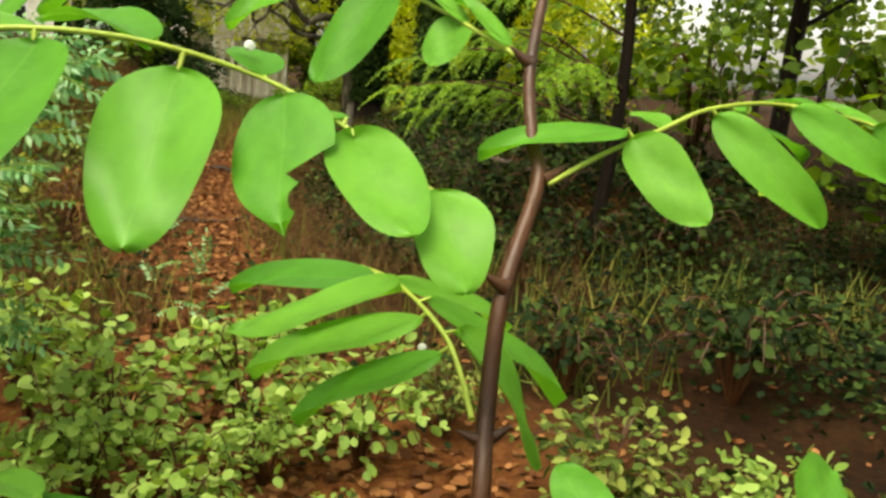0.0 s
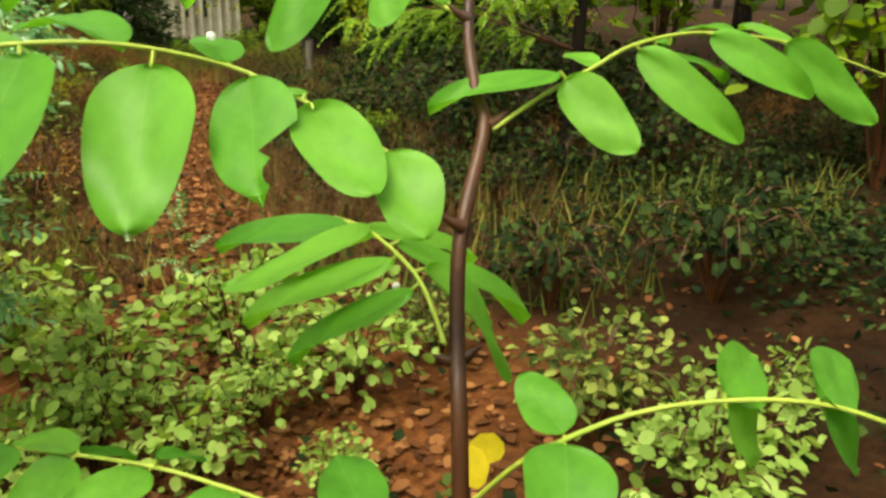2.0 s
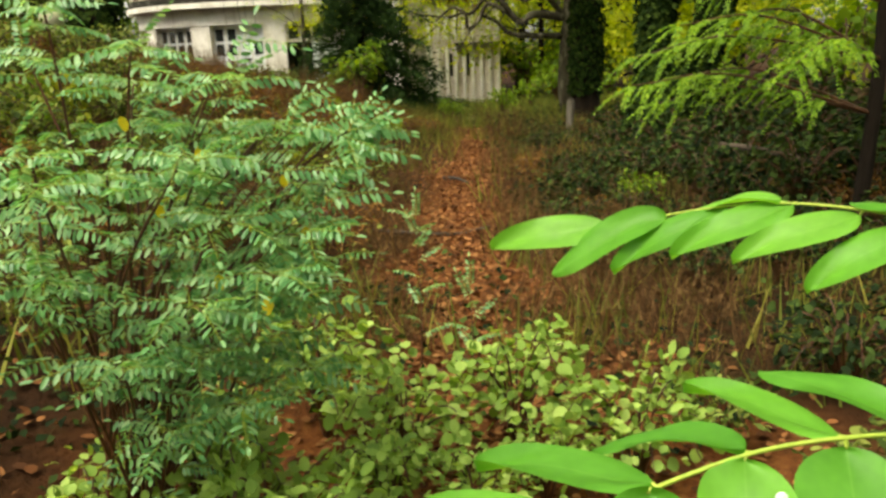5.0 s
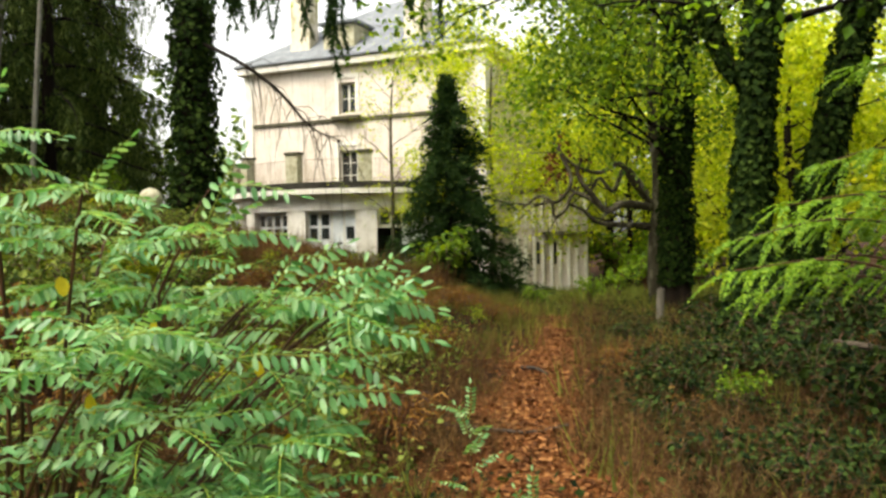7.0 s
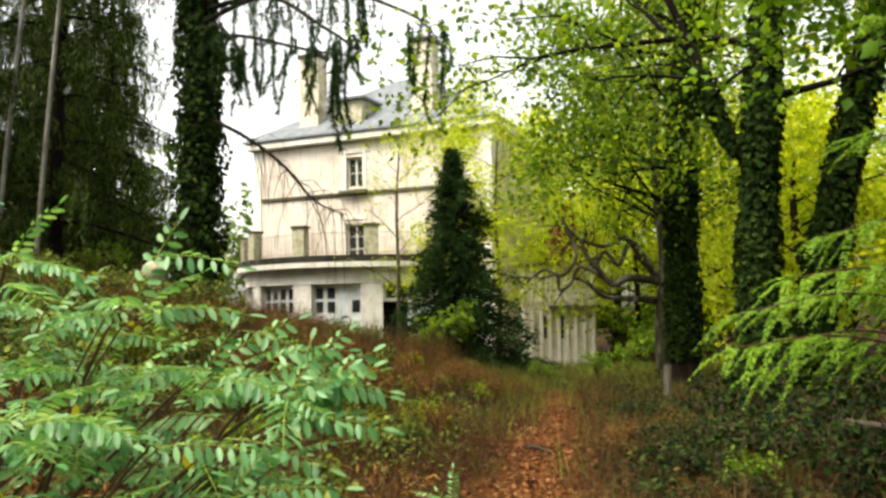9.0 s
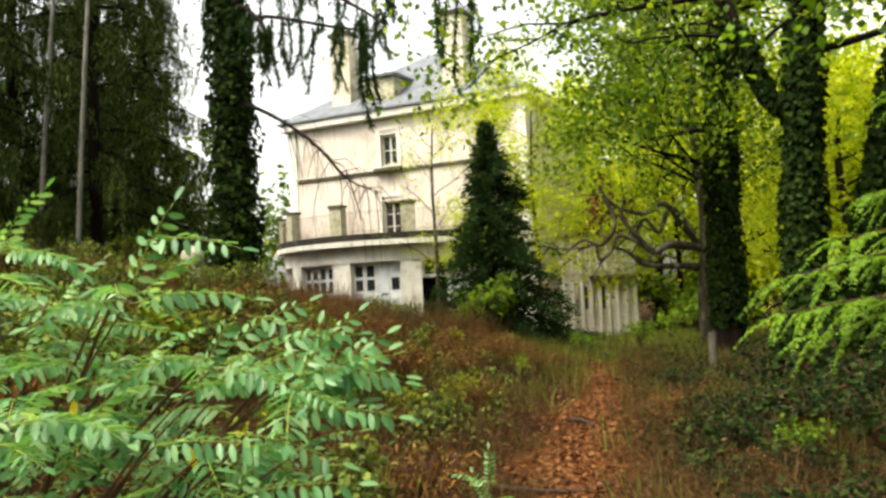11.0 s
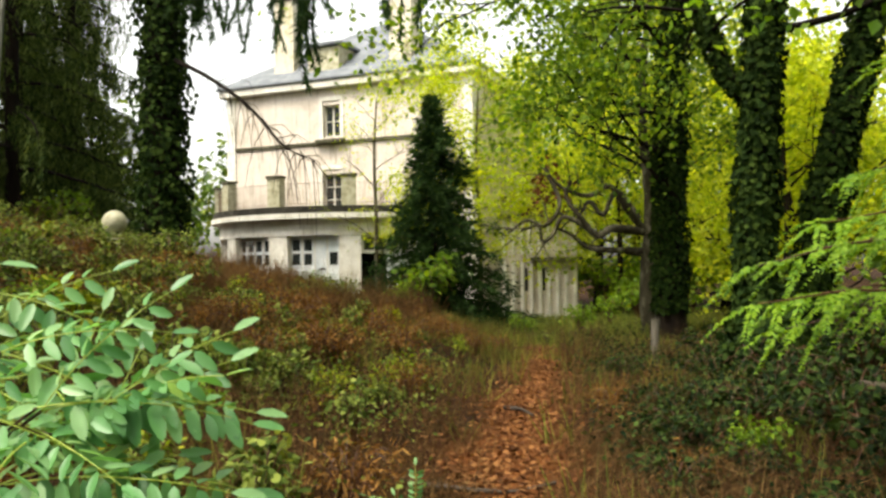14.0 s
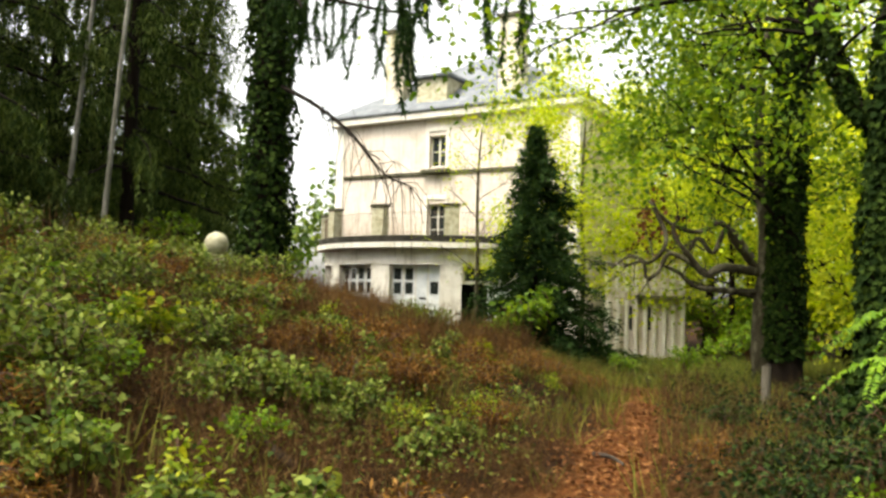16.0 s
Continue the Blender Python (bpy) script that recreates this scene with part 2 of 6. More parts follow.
def thing(name, label, category, m=None, group="", kind=""):
    ob = new(name)
    ob.empty_display_size = 0.2
    if m is not None:
        ob.matrix_world = m
    return tagged(ob, label, category, group, kind)


class Heap:
    """Gathers many small pieces with equal corner counts into one array mesh."""

    def __init__(self):
        self.v, self.f, self.n = [], [], 0

    def add(self, v, f):
        self.v.append(np.asarray(v, float).reshape(-1, 3))
        self.f.append(np.asarray(f, int) + self.n)
        self.n += len(self.v[-1])

    def mesh(self, name, material, smooth_faces=False):
        return mesh_of(name, np.concatenate(self.v), np.concatenate(self.f), material, smooth_faces)


def unit(v):
    v = np.asarray(v, float)
    return v / np.maximum(np.linalg.norm(v, axis=-1, keepdims=True), 1e-9)


def tube(heap, points, radii, sides=7, wobble=0.0, cap=True):
    """A round limb along points, with a radius at each."""
    pts = np.asarray(points, float)
    tan = unit(np.gradient(pts, axis=0))
    ref = np.array((0.31, 0.95, 0.05)) if abs(tan[0][2]) > 0.8 else np.array((0, 0, 1.0))
    a = unit(np.cross(tan, ref))
    b = np.cross(tan, a)
    ang = np.linspace(0, 2 * math.pi, sides, endpoint=False)
    r = np.asarray(radii, float)[:, None] * (1 + wobble * RNG.normal(size=(len(pts), sides)))
    ring = pts[:, None] + r[..., None] * (np.cos(ang)[None, :, None] * a[:, None] + np.sin(ang)[None, :, None] * b[:, None])
    f = []
    for i in range(len(pts) - 1):
        for j in range(sides):
            k = (j + 1) % sides
            f.append((i * sides + j, i * sides + k, (i + 1) * sides + k, (i + 1) * sides + j))
    heap.add(ring.reshape(-1, 3), np.array(f))


def bezier(points, n):
    """A smooth line through points, by Catmull-Rom."""
    p = np.asarray(points, float)
    p = np.vstack((2 * p[0] - p[1], p, 2 * p[-1] - p[-2]))
    u = np.linspace(0, len(p) - 3, n)
    i = np.clip(u.astype(int), 0, len(p) - 4)
    t = (u - i)[:, None]
    a, b, c, d = p[i], p[i + 1], p[i + 2], p[i + 3]
    return 0.5 * (2 * b + (c - a) * t + (2 * a - 5 * b + 4 * c - d) * t ** 2 + (3 * b - a - 3 * c + d) * t ** 3)


def spline(points, n):
    """A smooth line through all the points given."""
    p = np.asarray([tuple(q) for q in points], float)
    p = np.vstack((2 * p[0] - p[1], p, 2 * p[-1] - p[-2]))
    t = np.linspace(0, len(p) - 3 - 1e-9, n)
    i = t.astype(int)
    u = (t - i)[:, None]
    a, b, c, d = p[i], p[i + 1], p[i + 2], p[i + 3]
    return 0.5 * (2 * b + (c - a) * u + (2 * a - 5 * b + 4 * c - d) * u ** 2 + (3 * b - a - 3 * c + d) * u ** 3)


def frames_of(direction, normal):
    """Turns, with y along the direction and z near the normal."""
    y = unit(direction)
    x = unit(np.cross(y, normal))
    z = np.cross(x, y)
    return np.stack((x, y, z), axis=-1)


# leaf outlines: y runs from stalk to tip, z is the upper face
SIMPLE_V = np.array([(0, 0, 0), (0.36, 0.42, 0.09), (0, 1, -0.06), (-0.36, 0.42, 0.09)])
SIMPLE_F = np.array([(0, 1, 2), (0, 2, 3)])
OVAL_V = np.array([(0, 0, 0), (0.27, 0.2, 0.05), (0.36, 0.55, 0.07), (0.2, 0.88, 0.03), (0, 1, -0.03), (-0.2, 0.88, 0.03), (-0.36, 0.55, 0.07), (-0.27, 0.2, 0.05), (0, 0.2, 0), (0, 0.55, 0.0), (0, 0.88, -0.01)])
OVAL_F = np.array([(0, 1, 8, 8), (1, 2, 9, 8), (2, 3, 10, 9), (3, 4, 10, 10), (4, 5, 10, 10), (5, 6, 9, 10), (6, 7, 8, 9), (7, 0, 8, 8)])
OVAL_T = np.array([(0, 1, 8), (1, 2, 9), (1, 9, 8), (2, 3, 10), (2, 10, 9), (3, 4, 10), (4, 5, 10), (5, 6, 9), (5, 9, 10), (6, 7, 8), (6, 8, 9), (7, 0, 8)])
NEEDLE_V = np.array([(-0.07, 0, 0), (0.07, 0, 0), (0, 1, 0)])
NEEDLE_F = np.array([(0, 1, 2)])


def scatter(heap, tv, tf, pos, direction, normal, size, wide=1.0):
    """Sets one leaf shape at each position."""
    pos = np.asarray(pos, float)
    n = len(pos)
    if n == 0:
        return
    size = np.broadcast_to(size, n)
    r = frames_of(direction, normal)
    local = tv[None] * np.array((wide, 1, 1))[None, None] * size[:, None, None]
    v = pos[:, None] + np.einsum("nij,nkj->nki", r, local)
    f = tf[None] + (np.arange(n) * len(tv))[:, None, None]
    heap.add(v.reshape(-1, 3), f.reshape(-1, tf.shape[1]))


def box(bm, lo, hi, m=None):
    v = [bm.verts.new(((hi if i & 1 else lo)[0], (hi if i & 2 else lo)[1], (hi if i & 4 else lo)[2])) for i in range(8)]
    for q in ((0, 2, 3, 1), (4, 5, 7, 6), (0, 1, 5, 4), (2, 6, 7, 3), (0, 4, 6, 2), (1, 3, 7, 5)):
        bm.faces.new([v[i] for i in q])
    if m is not None:
        bmesh.ops.transform(bm, matrix=m, verts=v)
    return v


def box_bm(lo, hi, bevel=0.0):
    bm = bmesh.new()
    box(bm, lo, hi)
    if bevel:
        bmesh.ops.bevel(bm, geom=bm.edges[:], offset=bevel, segments=2, affect="EDGES", profile=0.6)
    return bm


# ---------------------------------------------------------------- ground
def spread(n, near, far):
    t = np.linspace(-1, 1, n)
    return np.sign(t) * (near * np.abs(t) + (far - near) * np.abs(t) ** 5)


def build_ground():
    xs = spread(231, 26, 900)
    ys = spread(261, 34, 900) + 8
    gx, gy = np.meshgrid(xs, ys)
    v = np.stack((gx, gy, height_at(gx, gy)), -1).reshape(-1, 3)
    w = len(xs)
    i = (np.arange(len(ys) - 1)[:, None] * w + np.arange(w - 1)[None]).reshape(-1)
    me = mesh_of("ground", v, np.stack((i, i + 1, i + 1 + w, i + w), 1), M_GROUND, True)
    at = me.attributes.new("trodden", "FLOAT", "POINT")
    d = np.abs(v[:, 0] - path_x(v[:, 1]))
    near = 1 - smooth(4.2, 6.5, v[:, 1])
    worn = (1 - smooth(0.16, 0.62, d * (1 - 0.6 * near) + 0.15 * np.sin(v[:, 1] * 2.3))) * (1 - smooth(15, 19, v[:, 1])) * smooth(0.3, 1.4, v[:, 1])
    at.data.foreach_set("value", worn.astype(np.float32))
    return tagged(new("ground", me), "brown woodland ground with a leaf-strewn hollow path", "ground", kind="structure")


build_ground()
# ---------------------------------------------------------------- the villa
TURN = -19.5
villa = thing("villa", "derelict three-storey cream villa with slate roof and round terrace", "house", pose(-13.0, 41.13, -0.6, 0, 0, TURN))
LONG, DEEP, EAVES = 12.85, 11.0, 10.75  # facade, side, height over the base


def wall_with_holes(length, height, thick, holes):
    """A wall along x with its outer face at y = 0, and openings (x0, x1, z0, z1) cut through it."""
    bm = bmesh.new()
    xs = sorted({0, length, *[h[0] for h in holes], *[h[1] for h in holes]})
    zs = sorted({0, height, *[h[2] for h in holes], *[h[3] for h in holes]})
    grid = {(x, z): bm.verts.new((x, 0, z)) for x in xs for z in zs}
    for x0, x1 in zip(xs, xs[1:]):
        for z0, z1 in zip(zs, zs[1:]):
            if not any(h[0] <= x0 and x1 <= h[1] and h[2] <= z0 and z1 <= h[3] for h in holes):
                bm.faces.new([grid[k] for k in ((x0, z0), (x1, z0), (x1, z1), (x0, z1))])
    back = bmesh.ops.extrude_face_region(bm, geom=bm.faces[:])["geom"]
    bmesh.ops.translate(bm, verts=[v for v in back if isinstance(v, bmesh.types.BMVert)], vec=(0, thick, 0))
    bmesh.ops.recalc_face_normals(bm, faces=bm.faces)
    return bm


WINDOWS = [(5.4, 6.3, 8.12, 9.62), (5.35, 6.35, 4.6, 6.4)]
part("front_wall", wall_with_holes(LONG, EAVES, 0.45, WINDOWS), M_CREAM, villa, "cream render streaked with dark stains")
side = part("side_wall", wall_with_holes(DEEP - 0.45, EAVES, 0.45, [(3, 3.9, 8.1, 9.6), (7, 7.9, 8.1, 9.6)]), M_CREAM, villa)
side.matrix_basis = pose(LONG, 0.45, 0, 0, 0, 90)
side = part("side_wall", wall_with_holes(DEEP - 0.45, EAVES, 0.45, []), M_CREAM, villa)
side.matrix_basis = pose(0, DEEP, 0, 0, 0, -90)
side = part("back_wall", wall_with_holes(LONG - 0.9, EAVES, 0.45, []), M_CREAM, villa)
side.matrix_basis = pose(LONG - 0.45, DEEP, 0, 0, 0, 180)
# slabs coloured near-black so the rooms behind the windows read as unlit
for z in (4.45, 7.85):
    part("floor_slab", box_bm((0.45, 0.45, z - 0.25), (LONG - 0.45, DEEP - 0.45, z)), M_UNLIT, villa)
part("ceiling_slab", box_bm((0.45, 0.45, EAVES - 0.3), (LONG - 0.45, DEEP - 0.45, EAVES - 0.05)), M_UNLIT, villa)
for x0, x1 in ((-0.06, 0.42), (LONG - 0.42, LONG + 0.06)):
    part("corner_pilaster", box_bm((x0, -0.06, 0), (x1, 0.42, EAVES - 0.35), 0.02), M_WHITE, villa, "white painted corner strip")
part("string_course", box_bm((0.44, -0.09, 7.78), (LONG - 0.44, -0.002, 7.93), 0.02), M_MOSSY, villa, "dark stained stone band")
part("cornice", box_bm((-0.35, -0.35, EAVES - 0.34), (LONG + 0.35, DEEP + 0.35, EAVES), 0.06), M_WHITE, villa, "pale moulded cornice")
part("gutter", box_bm((-0.45, -0.45, EAVES + 0.004), (LONG + 0.45, DEEP + 0.45, EAVES + 0.12), 0.04), M_SLATE, villa)


def hip_roof():
    bm = bmesh.new()
    z0, z1 = EAVES + 0.125, EAVES + 3.9
    lo = [bm.verts.new(p) for p in ((-0.4, -0.4, z0), (LONG + 0.4, -0.4, z0), (LONG + 0.4, DEEP + 0.4, z0), (-0.4, DEEP + 0.4, z0))]
    hi = [bm.verts.new(p) for p in ((5.6, 5.0, z1), (LONG - 5.8, 5.0, z1), (LONG - 5.8, DEEP - 5.0, z1), (5.6, DEEP - 5.0, z1))]
    for i in range(4):
        bm.faces.new((lo[i], lo[(i + 1) % 4], hi[(i + 1) % 4], hi[i]))
    bm.faces.new(hi)
    bm.faces.new(lo[::-1])
    return bm


roof = part("roof", hip_roof(), M_SLATE, villa, "low hipped grey slate roof")
for x0, h in ((2.35, 4.3), (8.65, 4.2)):
    stack = part("chimney", box_bm((x0, 0.55, EAVES + 0.1), (x0 + 1.1, 1.4, EAVES + h), 0.03), M_CHIMNEY, villa, "tall rendered chimney stack with mossy cap")
    part("cap", box_bm((x0 - 0.1, 0.45, EAVES + h), (x0 + 1.2, 1.5, EAVES + h + 0.22), 0.04), M_MOSSY, stack)
dormer = part("dormer", box_bm((4.4, 0.3, EAVES + 0.12), (6.1, 3.0, EAVES + 1.75), 0.05), M_STONE, villa, "dormer overgrown with moss")
part("dormer_roof", box_bm((4.2, 0.1, EAVES + 1.75), (6.3, 3.4, EAVES + 1.92), 0.06), M_SLATE, dormer)


def window(x0, x1, z0, z1, rows, parent):
    w = part("window", box_bm((x0 + 0.06, 0.22, z0 + 0.06), (x1 - 0.06, 0.235, z1 - 0.06)), M_GLASS, parent, "dark glazed window in white frame")
    for a, b, c, d in ((x0, x0 + 0.07, z0, z1), (x1 - 0.07, x1, z0, z1), (x0 + 0.07, x1 - 0.07, z0, z0 + 0.08), (x0 + 0.07, x1 - 0.07, z1 - 0.08, z1), ((x0 + x1) / 2 - 0.035, (x0 + x1) / 2 + 0.035, z0 + 0.08, z1 - 0.08)):
        part("frame", box_bm((a, 0.18, c), (b, 0.26, d)), M_WHITE, w)
    for r in range(1, rows):
        z = z0 + (z1 - z0) * r / rows
        part("glazing_bar", box_bm((x0 + 0.07, 0.19, z - 0.02), (x1 - 0.07, 0.25, z + 0.02)), M_WHITE, w)
    for a, b in ((x0 - 0.2, x0 - 0.002), (x1 + 0.002, x1 + 0.2)):
        part("surround", box_bm((a, -0.05, z0 - 0.1), (b, -0.002, z1 + 0.2), 0.01), M_WHITE, w)
    part("lintel", box_bm((x0 - 0.2, -0.06, z1 + 0.202), (x1 + 0.2, -0.002, z1 + 0.4), 0.01), M_WHITE, w)
    part("sill", box_bm((x0 - 0.3, -0.32, z0 - 0.3), (x1 + 0.3, -0.002, z0 - 0.12), 0.03), M_MOSSY, w, "mossy projecting stone sill")
    return w


for i, hole in enumerate(WINDOWS):
    w = window(*hole, 2 if i % 2 == 0 else 3, villa)
    if i == 1:
        part("shutter", box_bm((6.42, -0.07, 4.6), (7.05, -0.02, 6.4), 0.01), M_POST, w, "weathered open shutter")

# the round ground floor with its terrace: centre, radii and the way to the camera
terrace = thing("terrace_rotunda", "curved white ground-floor rotunda with garage doors and terrace", "building", pose(-6.8, 41.8, -0.6, 0, 0, 9.36))
R_WALL = 6.55


def ring_piece(a0, a1, r0, r1, z0, z1, step=3.0):
    """A curved block between two angles (degrees, 0 towards the path), two radii and two heights."""
    n = max(1, int(round((a1 - a0) / step)))
    bm = bmesh.new()
    cols = []
    for k in range(n + 1):
        a = radians(a0 + (a1 - a0) * k / n)
        s, c = math.sin(a), -math.cos(a)
        cols.append([bm.verts.new((r * s, r * c, z)) for r, z in ((r1, z0), (r1, z1), (r0, z1), (r0, z0))])
    for p, q in zip(cols, cols[1:]):
        for j in range(4):
            bm.faces.new((p[j], q[j], q[(j + 1) % 4], p[(j + 1) % 4]))
    bm.faces.new(cols[0])
    bm.faces.new(cols[-1][::-1])
    bmesh.ops.recalc_face_normals(bm, faces=bm.faces)
    return bm


PILLARS = [(-94, -83.4), (-63.2, -55.2), (-35, -26.7), (-6.6, 1.4), (21.6, 29.6), (49.8, 57.8), (78, 92)]
for a0, a1 in PILLARS:
    part("pillar", ring_piece(a0, a1, R_WALL - 0.5, R_WALL, 0, 3.4), M_WHITE, terrace, "white painted pier with peeling paint")
part("fascia", ring_piece(-94, 92, R_WALL - 0.5, R_WALL + 0.03, 3.403, 4.1), M_WHITE, terrace, "curved white band above the doors")
part("ledge", ring_piece(-94, 92, R_WALL - 0.5, R_WALL + 0.42, 4.103, 4.32), M_WHITE, terrace, "projecting curved ledge with a stained underside")
part("coping", ring_piece(-94, 92, R_WALL - 0.2, R_WALL + 0.32, 4.323, 4.62), M_BLACKENED, terrace, "black-stained curved coping")
part("terrace_deck", ring_piece(-94, 92, 0.2, R_WALL - 0.21, 4.2, 4.4), M_MOSSY, terrace)
# inner wall and floor have the darkness behind the doors in their colour
part("inner_wall", ring_piece(-94, 92, R_WALL - 2.6, R_WALL - 2.4, 0, 4.1, 6), M_UNLIT, terrace)
part("floor", ring_piece(-94, 92, R_WALL - 2.39, R_WALL - 0.02, -0.3, 0.02, 6), M_UNLIT, terrace)
for a in (-88, -59.2, -30.9, -2.6, 25.6, 53.8, 84):
    p = part("parapet_post", ring_piece(a - 2.6, a + 2.6, R_WALL - 0.15, R_WALL + 0.27, 4.623, 5.85), M_STONE, terrace, "stained square parapet post")
    part("cap", ring_piece(a - 3.0, a + 3.0, R_WALL - 0.2, R_WALL + 0.32, 5.853, 5.95), M_MOSSY, p)


_bar = Heap()
tube(_bar, [(0, 0, 0), (0, 0, 0.98)], (0.006, 0.006), 5)
BALUSTER = _bar.mesh("baluster", M_IRON)


def railing(a0, a1):
    h = Heap()
    angs = np.radians(np.linspace(a0, a1, 26))
    r = R_WALL + 0.06
    for z in (4.75, 5.6):
        tube(h, np.stack((r * np.sin(angs), -r * np.cos(angs), np.full(26, z)), 1), np.full(26, 0.011), 5)
    rail = part("railing", h.mesh("railing", M_IRON), M_IRON, terrace, "thin rusty iron railing")
    for a in angs[1:-1]:
        part("baluster", BALUSTER, M_IRON, rail).location = (r * math.sin(a), -r * math.cos(a), 4.62)


for a0, a1 in ((-85, -62.2), (-56.2, -33.9), (-27.9, -5.6), (0.4, 22.6), (28.6, 50.8), (56.8, 81)):
    railing(a0, a1)


def panes(parent, a0, a1, z0, z1, cols, rows, r):
    """Small dark panes with bars between them."""
    da, dz = (a1 - a0) / cols, (z1 - z0) / rows
    for i in range(cols):
        for j in range(rows):
            part("pane", ring_piece(a0 + da * i + 0.5, a0 + da * (i + 1) - 0.5, r, r + 0.012, z0 + dz * j + 0.06, z0 + dz * (j + 1) - 0.06, 4), M_GLASS, parent)


def folding_door(a0, a1, leaves, label, glazed, single=()):
    """A curved door screen of several leaves, glazed above and boarded below."""
    r = R_WALL - 0.32
    door = part("door_screen", ring_piece(a0, a1, r, r + 0.05, 0.02, 3.395), M_DOOR, terrace, label)
    w = (a1 - a0) / leaves
    for k in range(leaves):
        if k in glazed:
            panes(door, a0 + w * k + 0.4, a0 + w * (k + 1) - 0.4, 2.1, 3.3, 1, 2, r + 0.055)
        if k in single:
            panes(door, a0 + w * k + 0.6, a0 + w * (k + 1) - 0.2, 2.1, 2.75, 1, 1, r + 0.055)
        part("stile", ring_piece(a0 + w * k, a0 + w * k + 0.45, r + 0.052, r + 0.085, 0.02, 3.39, 1), M_WHITE, door)
        part("rail", ring_piece(a0 + w * k + 0.5, a0 + w * (k + 1) - 0.05, r + 0.052, r + 0.08, 1.75, 1.9, 2), M_DOOR, door)
        part("panel", ring_piece(a0 + w * k + 1.0, a0 + w * (k + 1) - 0.6, r + 0.052, r + 0.07, 0.3, 1.6, 2), M_DOOR, door)
    return door


folding_door(-83.3, -63.3, 4, "faded blue-white folding door with small panes", (0, 1, 2, 3))
folding_door(-55.1, -35.1, 4, "faded blue-white folding door with small panes", (0, 1, 2, 3))
d = folding_door(-26.6, -6.7, 4, "faded blue-white garage door with small panes and blue graffiti", (0, 1), (3,))
# two near-black plates on the door face paint the darkness of its openings
part("letter_slot", ring_piece(-14.8, -12.2, R_WALL - 0.262, R_WALL - 0.25, 1.93, 2.02, 2), M_UNLIT, d)
part("broken_panel", ring_piece(-15, -12.6, R_WALL - 0.262, R_WALL - 0.25, 0.35, 0.75, 2), M_UNLIT, d)
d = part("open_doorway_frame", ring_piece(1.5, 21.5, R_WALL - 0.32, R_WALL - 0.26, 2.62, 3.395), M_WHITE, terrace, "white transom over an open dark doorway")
panes(d, 2.2, 20.8, 2.7, 3.35, 4, 1, R_WALL - 0.255)
part("door_leaf", ring_piece(11.5, 21.5, R_WALL - 0.32, R_WALL - 0.27, 0.02, 2.615), M_DOOR, terrace, "half-closed pale door leaf")
folding_door(29.7, 49.7, 4, "faded blue-white folding door with small panes", (0, 1, 2, 3))
folding_door(57.9, 77.9, 4, "faded blue-white folding door with small panes", (0, 1, 2, 3))

# the low wing with upright fins
annex = thing("fluted_wing", "low cream wing with upright concrete fins and dark canopy", "building", pose(0.25, 34.0, -1.0, 0, 0, -4))
part("wall", box_bm((0, 0.14, 0), (3.0, 4.6, 4.3), 0.02), M_CREAM, annex)
for i in range(9):
    x = 0.08 + i * 0.345
    part("fin", box_bm((x, 0, 0.15), (x + 0.13, 0.137, 2.55), 0.015), M_WHITE, annex)
    if i in (2, 4):
        part("slot_window", box_bm((x + 0.17, 0.12, 1.4), (x + 0.27, 0.137, 2.3)), M_GLASS, annex, "narrow dark slot window")
part("base_course", box_bm((-0.05, -0.06, -0.2), (3.05, -0.003, 0.4), 0.02), M_CREAM, annex)
part("canopy", box_bm((1.15, -0.22, 2.6), (3.25, 0.13, 2.72), 0.02), M_MOSSY, annex, "thin dark stained canopy")
for i in range(9):
    part("upper_fin", box_bm((0.08 + i * 0.345, 0.02, 2.85), (0.21 + i * 0.345, 0.137, 4.25), 0.015), M_WHITE, annex)
part("roof_edge", box_bm((-0.15, -0.1, 4.303), (3.15, 4.7, 4.45), 0.03), M_MOSSY, annex)

# ---------------------------------------------------------------- trees


def grow(heap, base, way, length, radius, depth, tips, spread_=0.7, up=0.15, segs=5, kids=(3, 5), sag=0.0):
    """A limb with its forks; gathers the ends of the twigs in tips."""
    pts, p, d = [np.array(base, float)], np.array(base, float), unit(way)
    for _ in range(segs):
        d = unit(d + RNG.normal(0, 0.13, 3) + np.array((0, 0, up - sag)) * 0.25)
        p = p + d * length / segs
        pts.append(p)
    end = 0.45 if depth else 0.25
    tube(heap, pts, radius * np.linspace(1, end, segs + 1), 7 if radius > 0.06 else 4, 0.04)
    if depth == 0:
        tips.extend(pts[2:])
        return
    for k in range(RNG.integers(*kids)):
        i = RNG.integers(max(1, segs // 3), segs + 1)
        side = unit(RNG.normal(0, 1, 3) * np.array((1, 1, 0.6)))
        grow(heap, pts[i], unit(d + side * spread_ * 1.5), length * RNG.uniform(0.5, 0.75), radius * 0.5 * (1 - 0.4 * i / segs), depth - 1, tips, spread_, up, segs, kids, sag)


def clothe(tips, per, spread_, size, material, name="crown", tv=SIMPLE_V, tf=SIMPLE_F, droop=0.4, wide=1.0):
    tips = np.asarray(tips)
    pos = np.repeat(tips, per, axis=0) + RNG.normal(0, spread_, (len(tips) * per, 3)) * np.array((1, 1, 0.7))
    way = RNG.normal(0, 1, pos.shape) - np.array((0, 0, droop))
    nrm = RNG.normal(0, 0.7, pos.shape) + np.array((0, 0, 1.0))
    h = Heap()
    scatter(h, tv, tf, pos, way, nrm, size * RNG.uniform(0.6, 1.25, len(pos)), wide)
    return h.mesh(name, material)


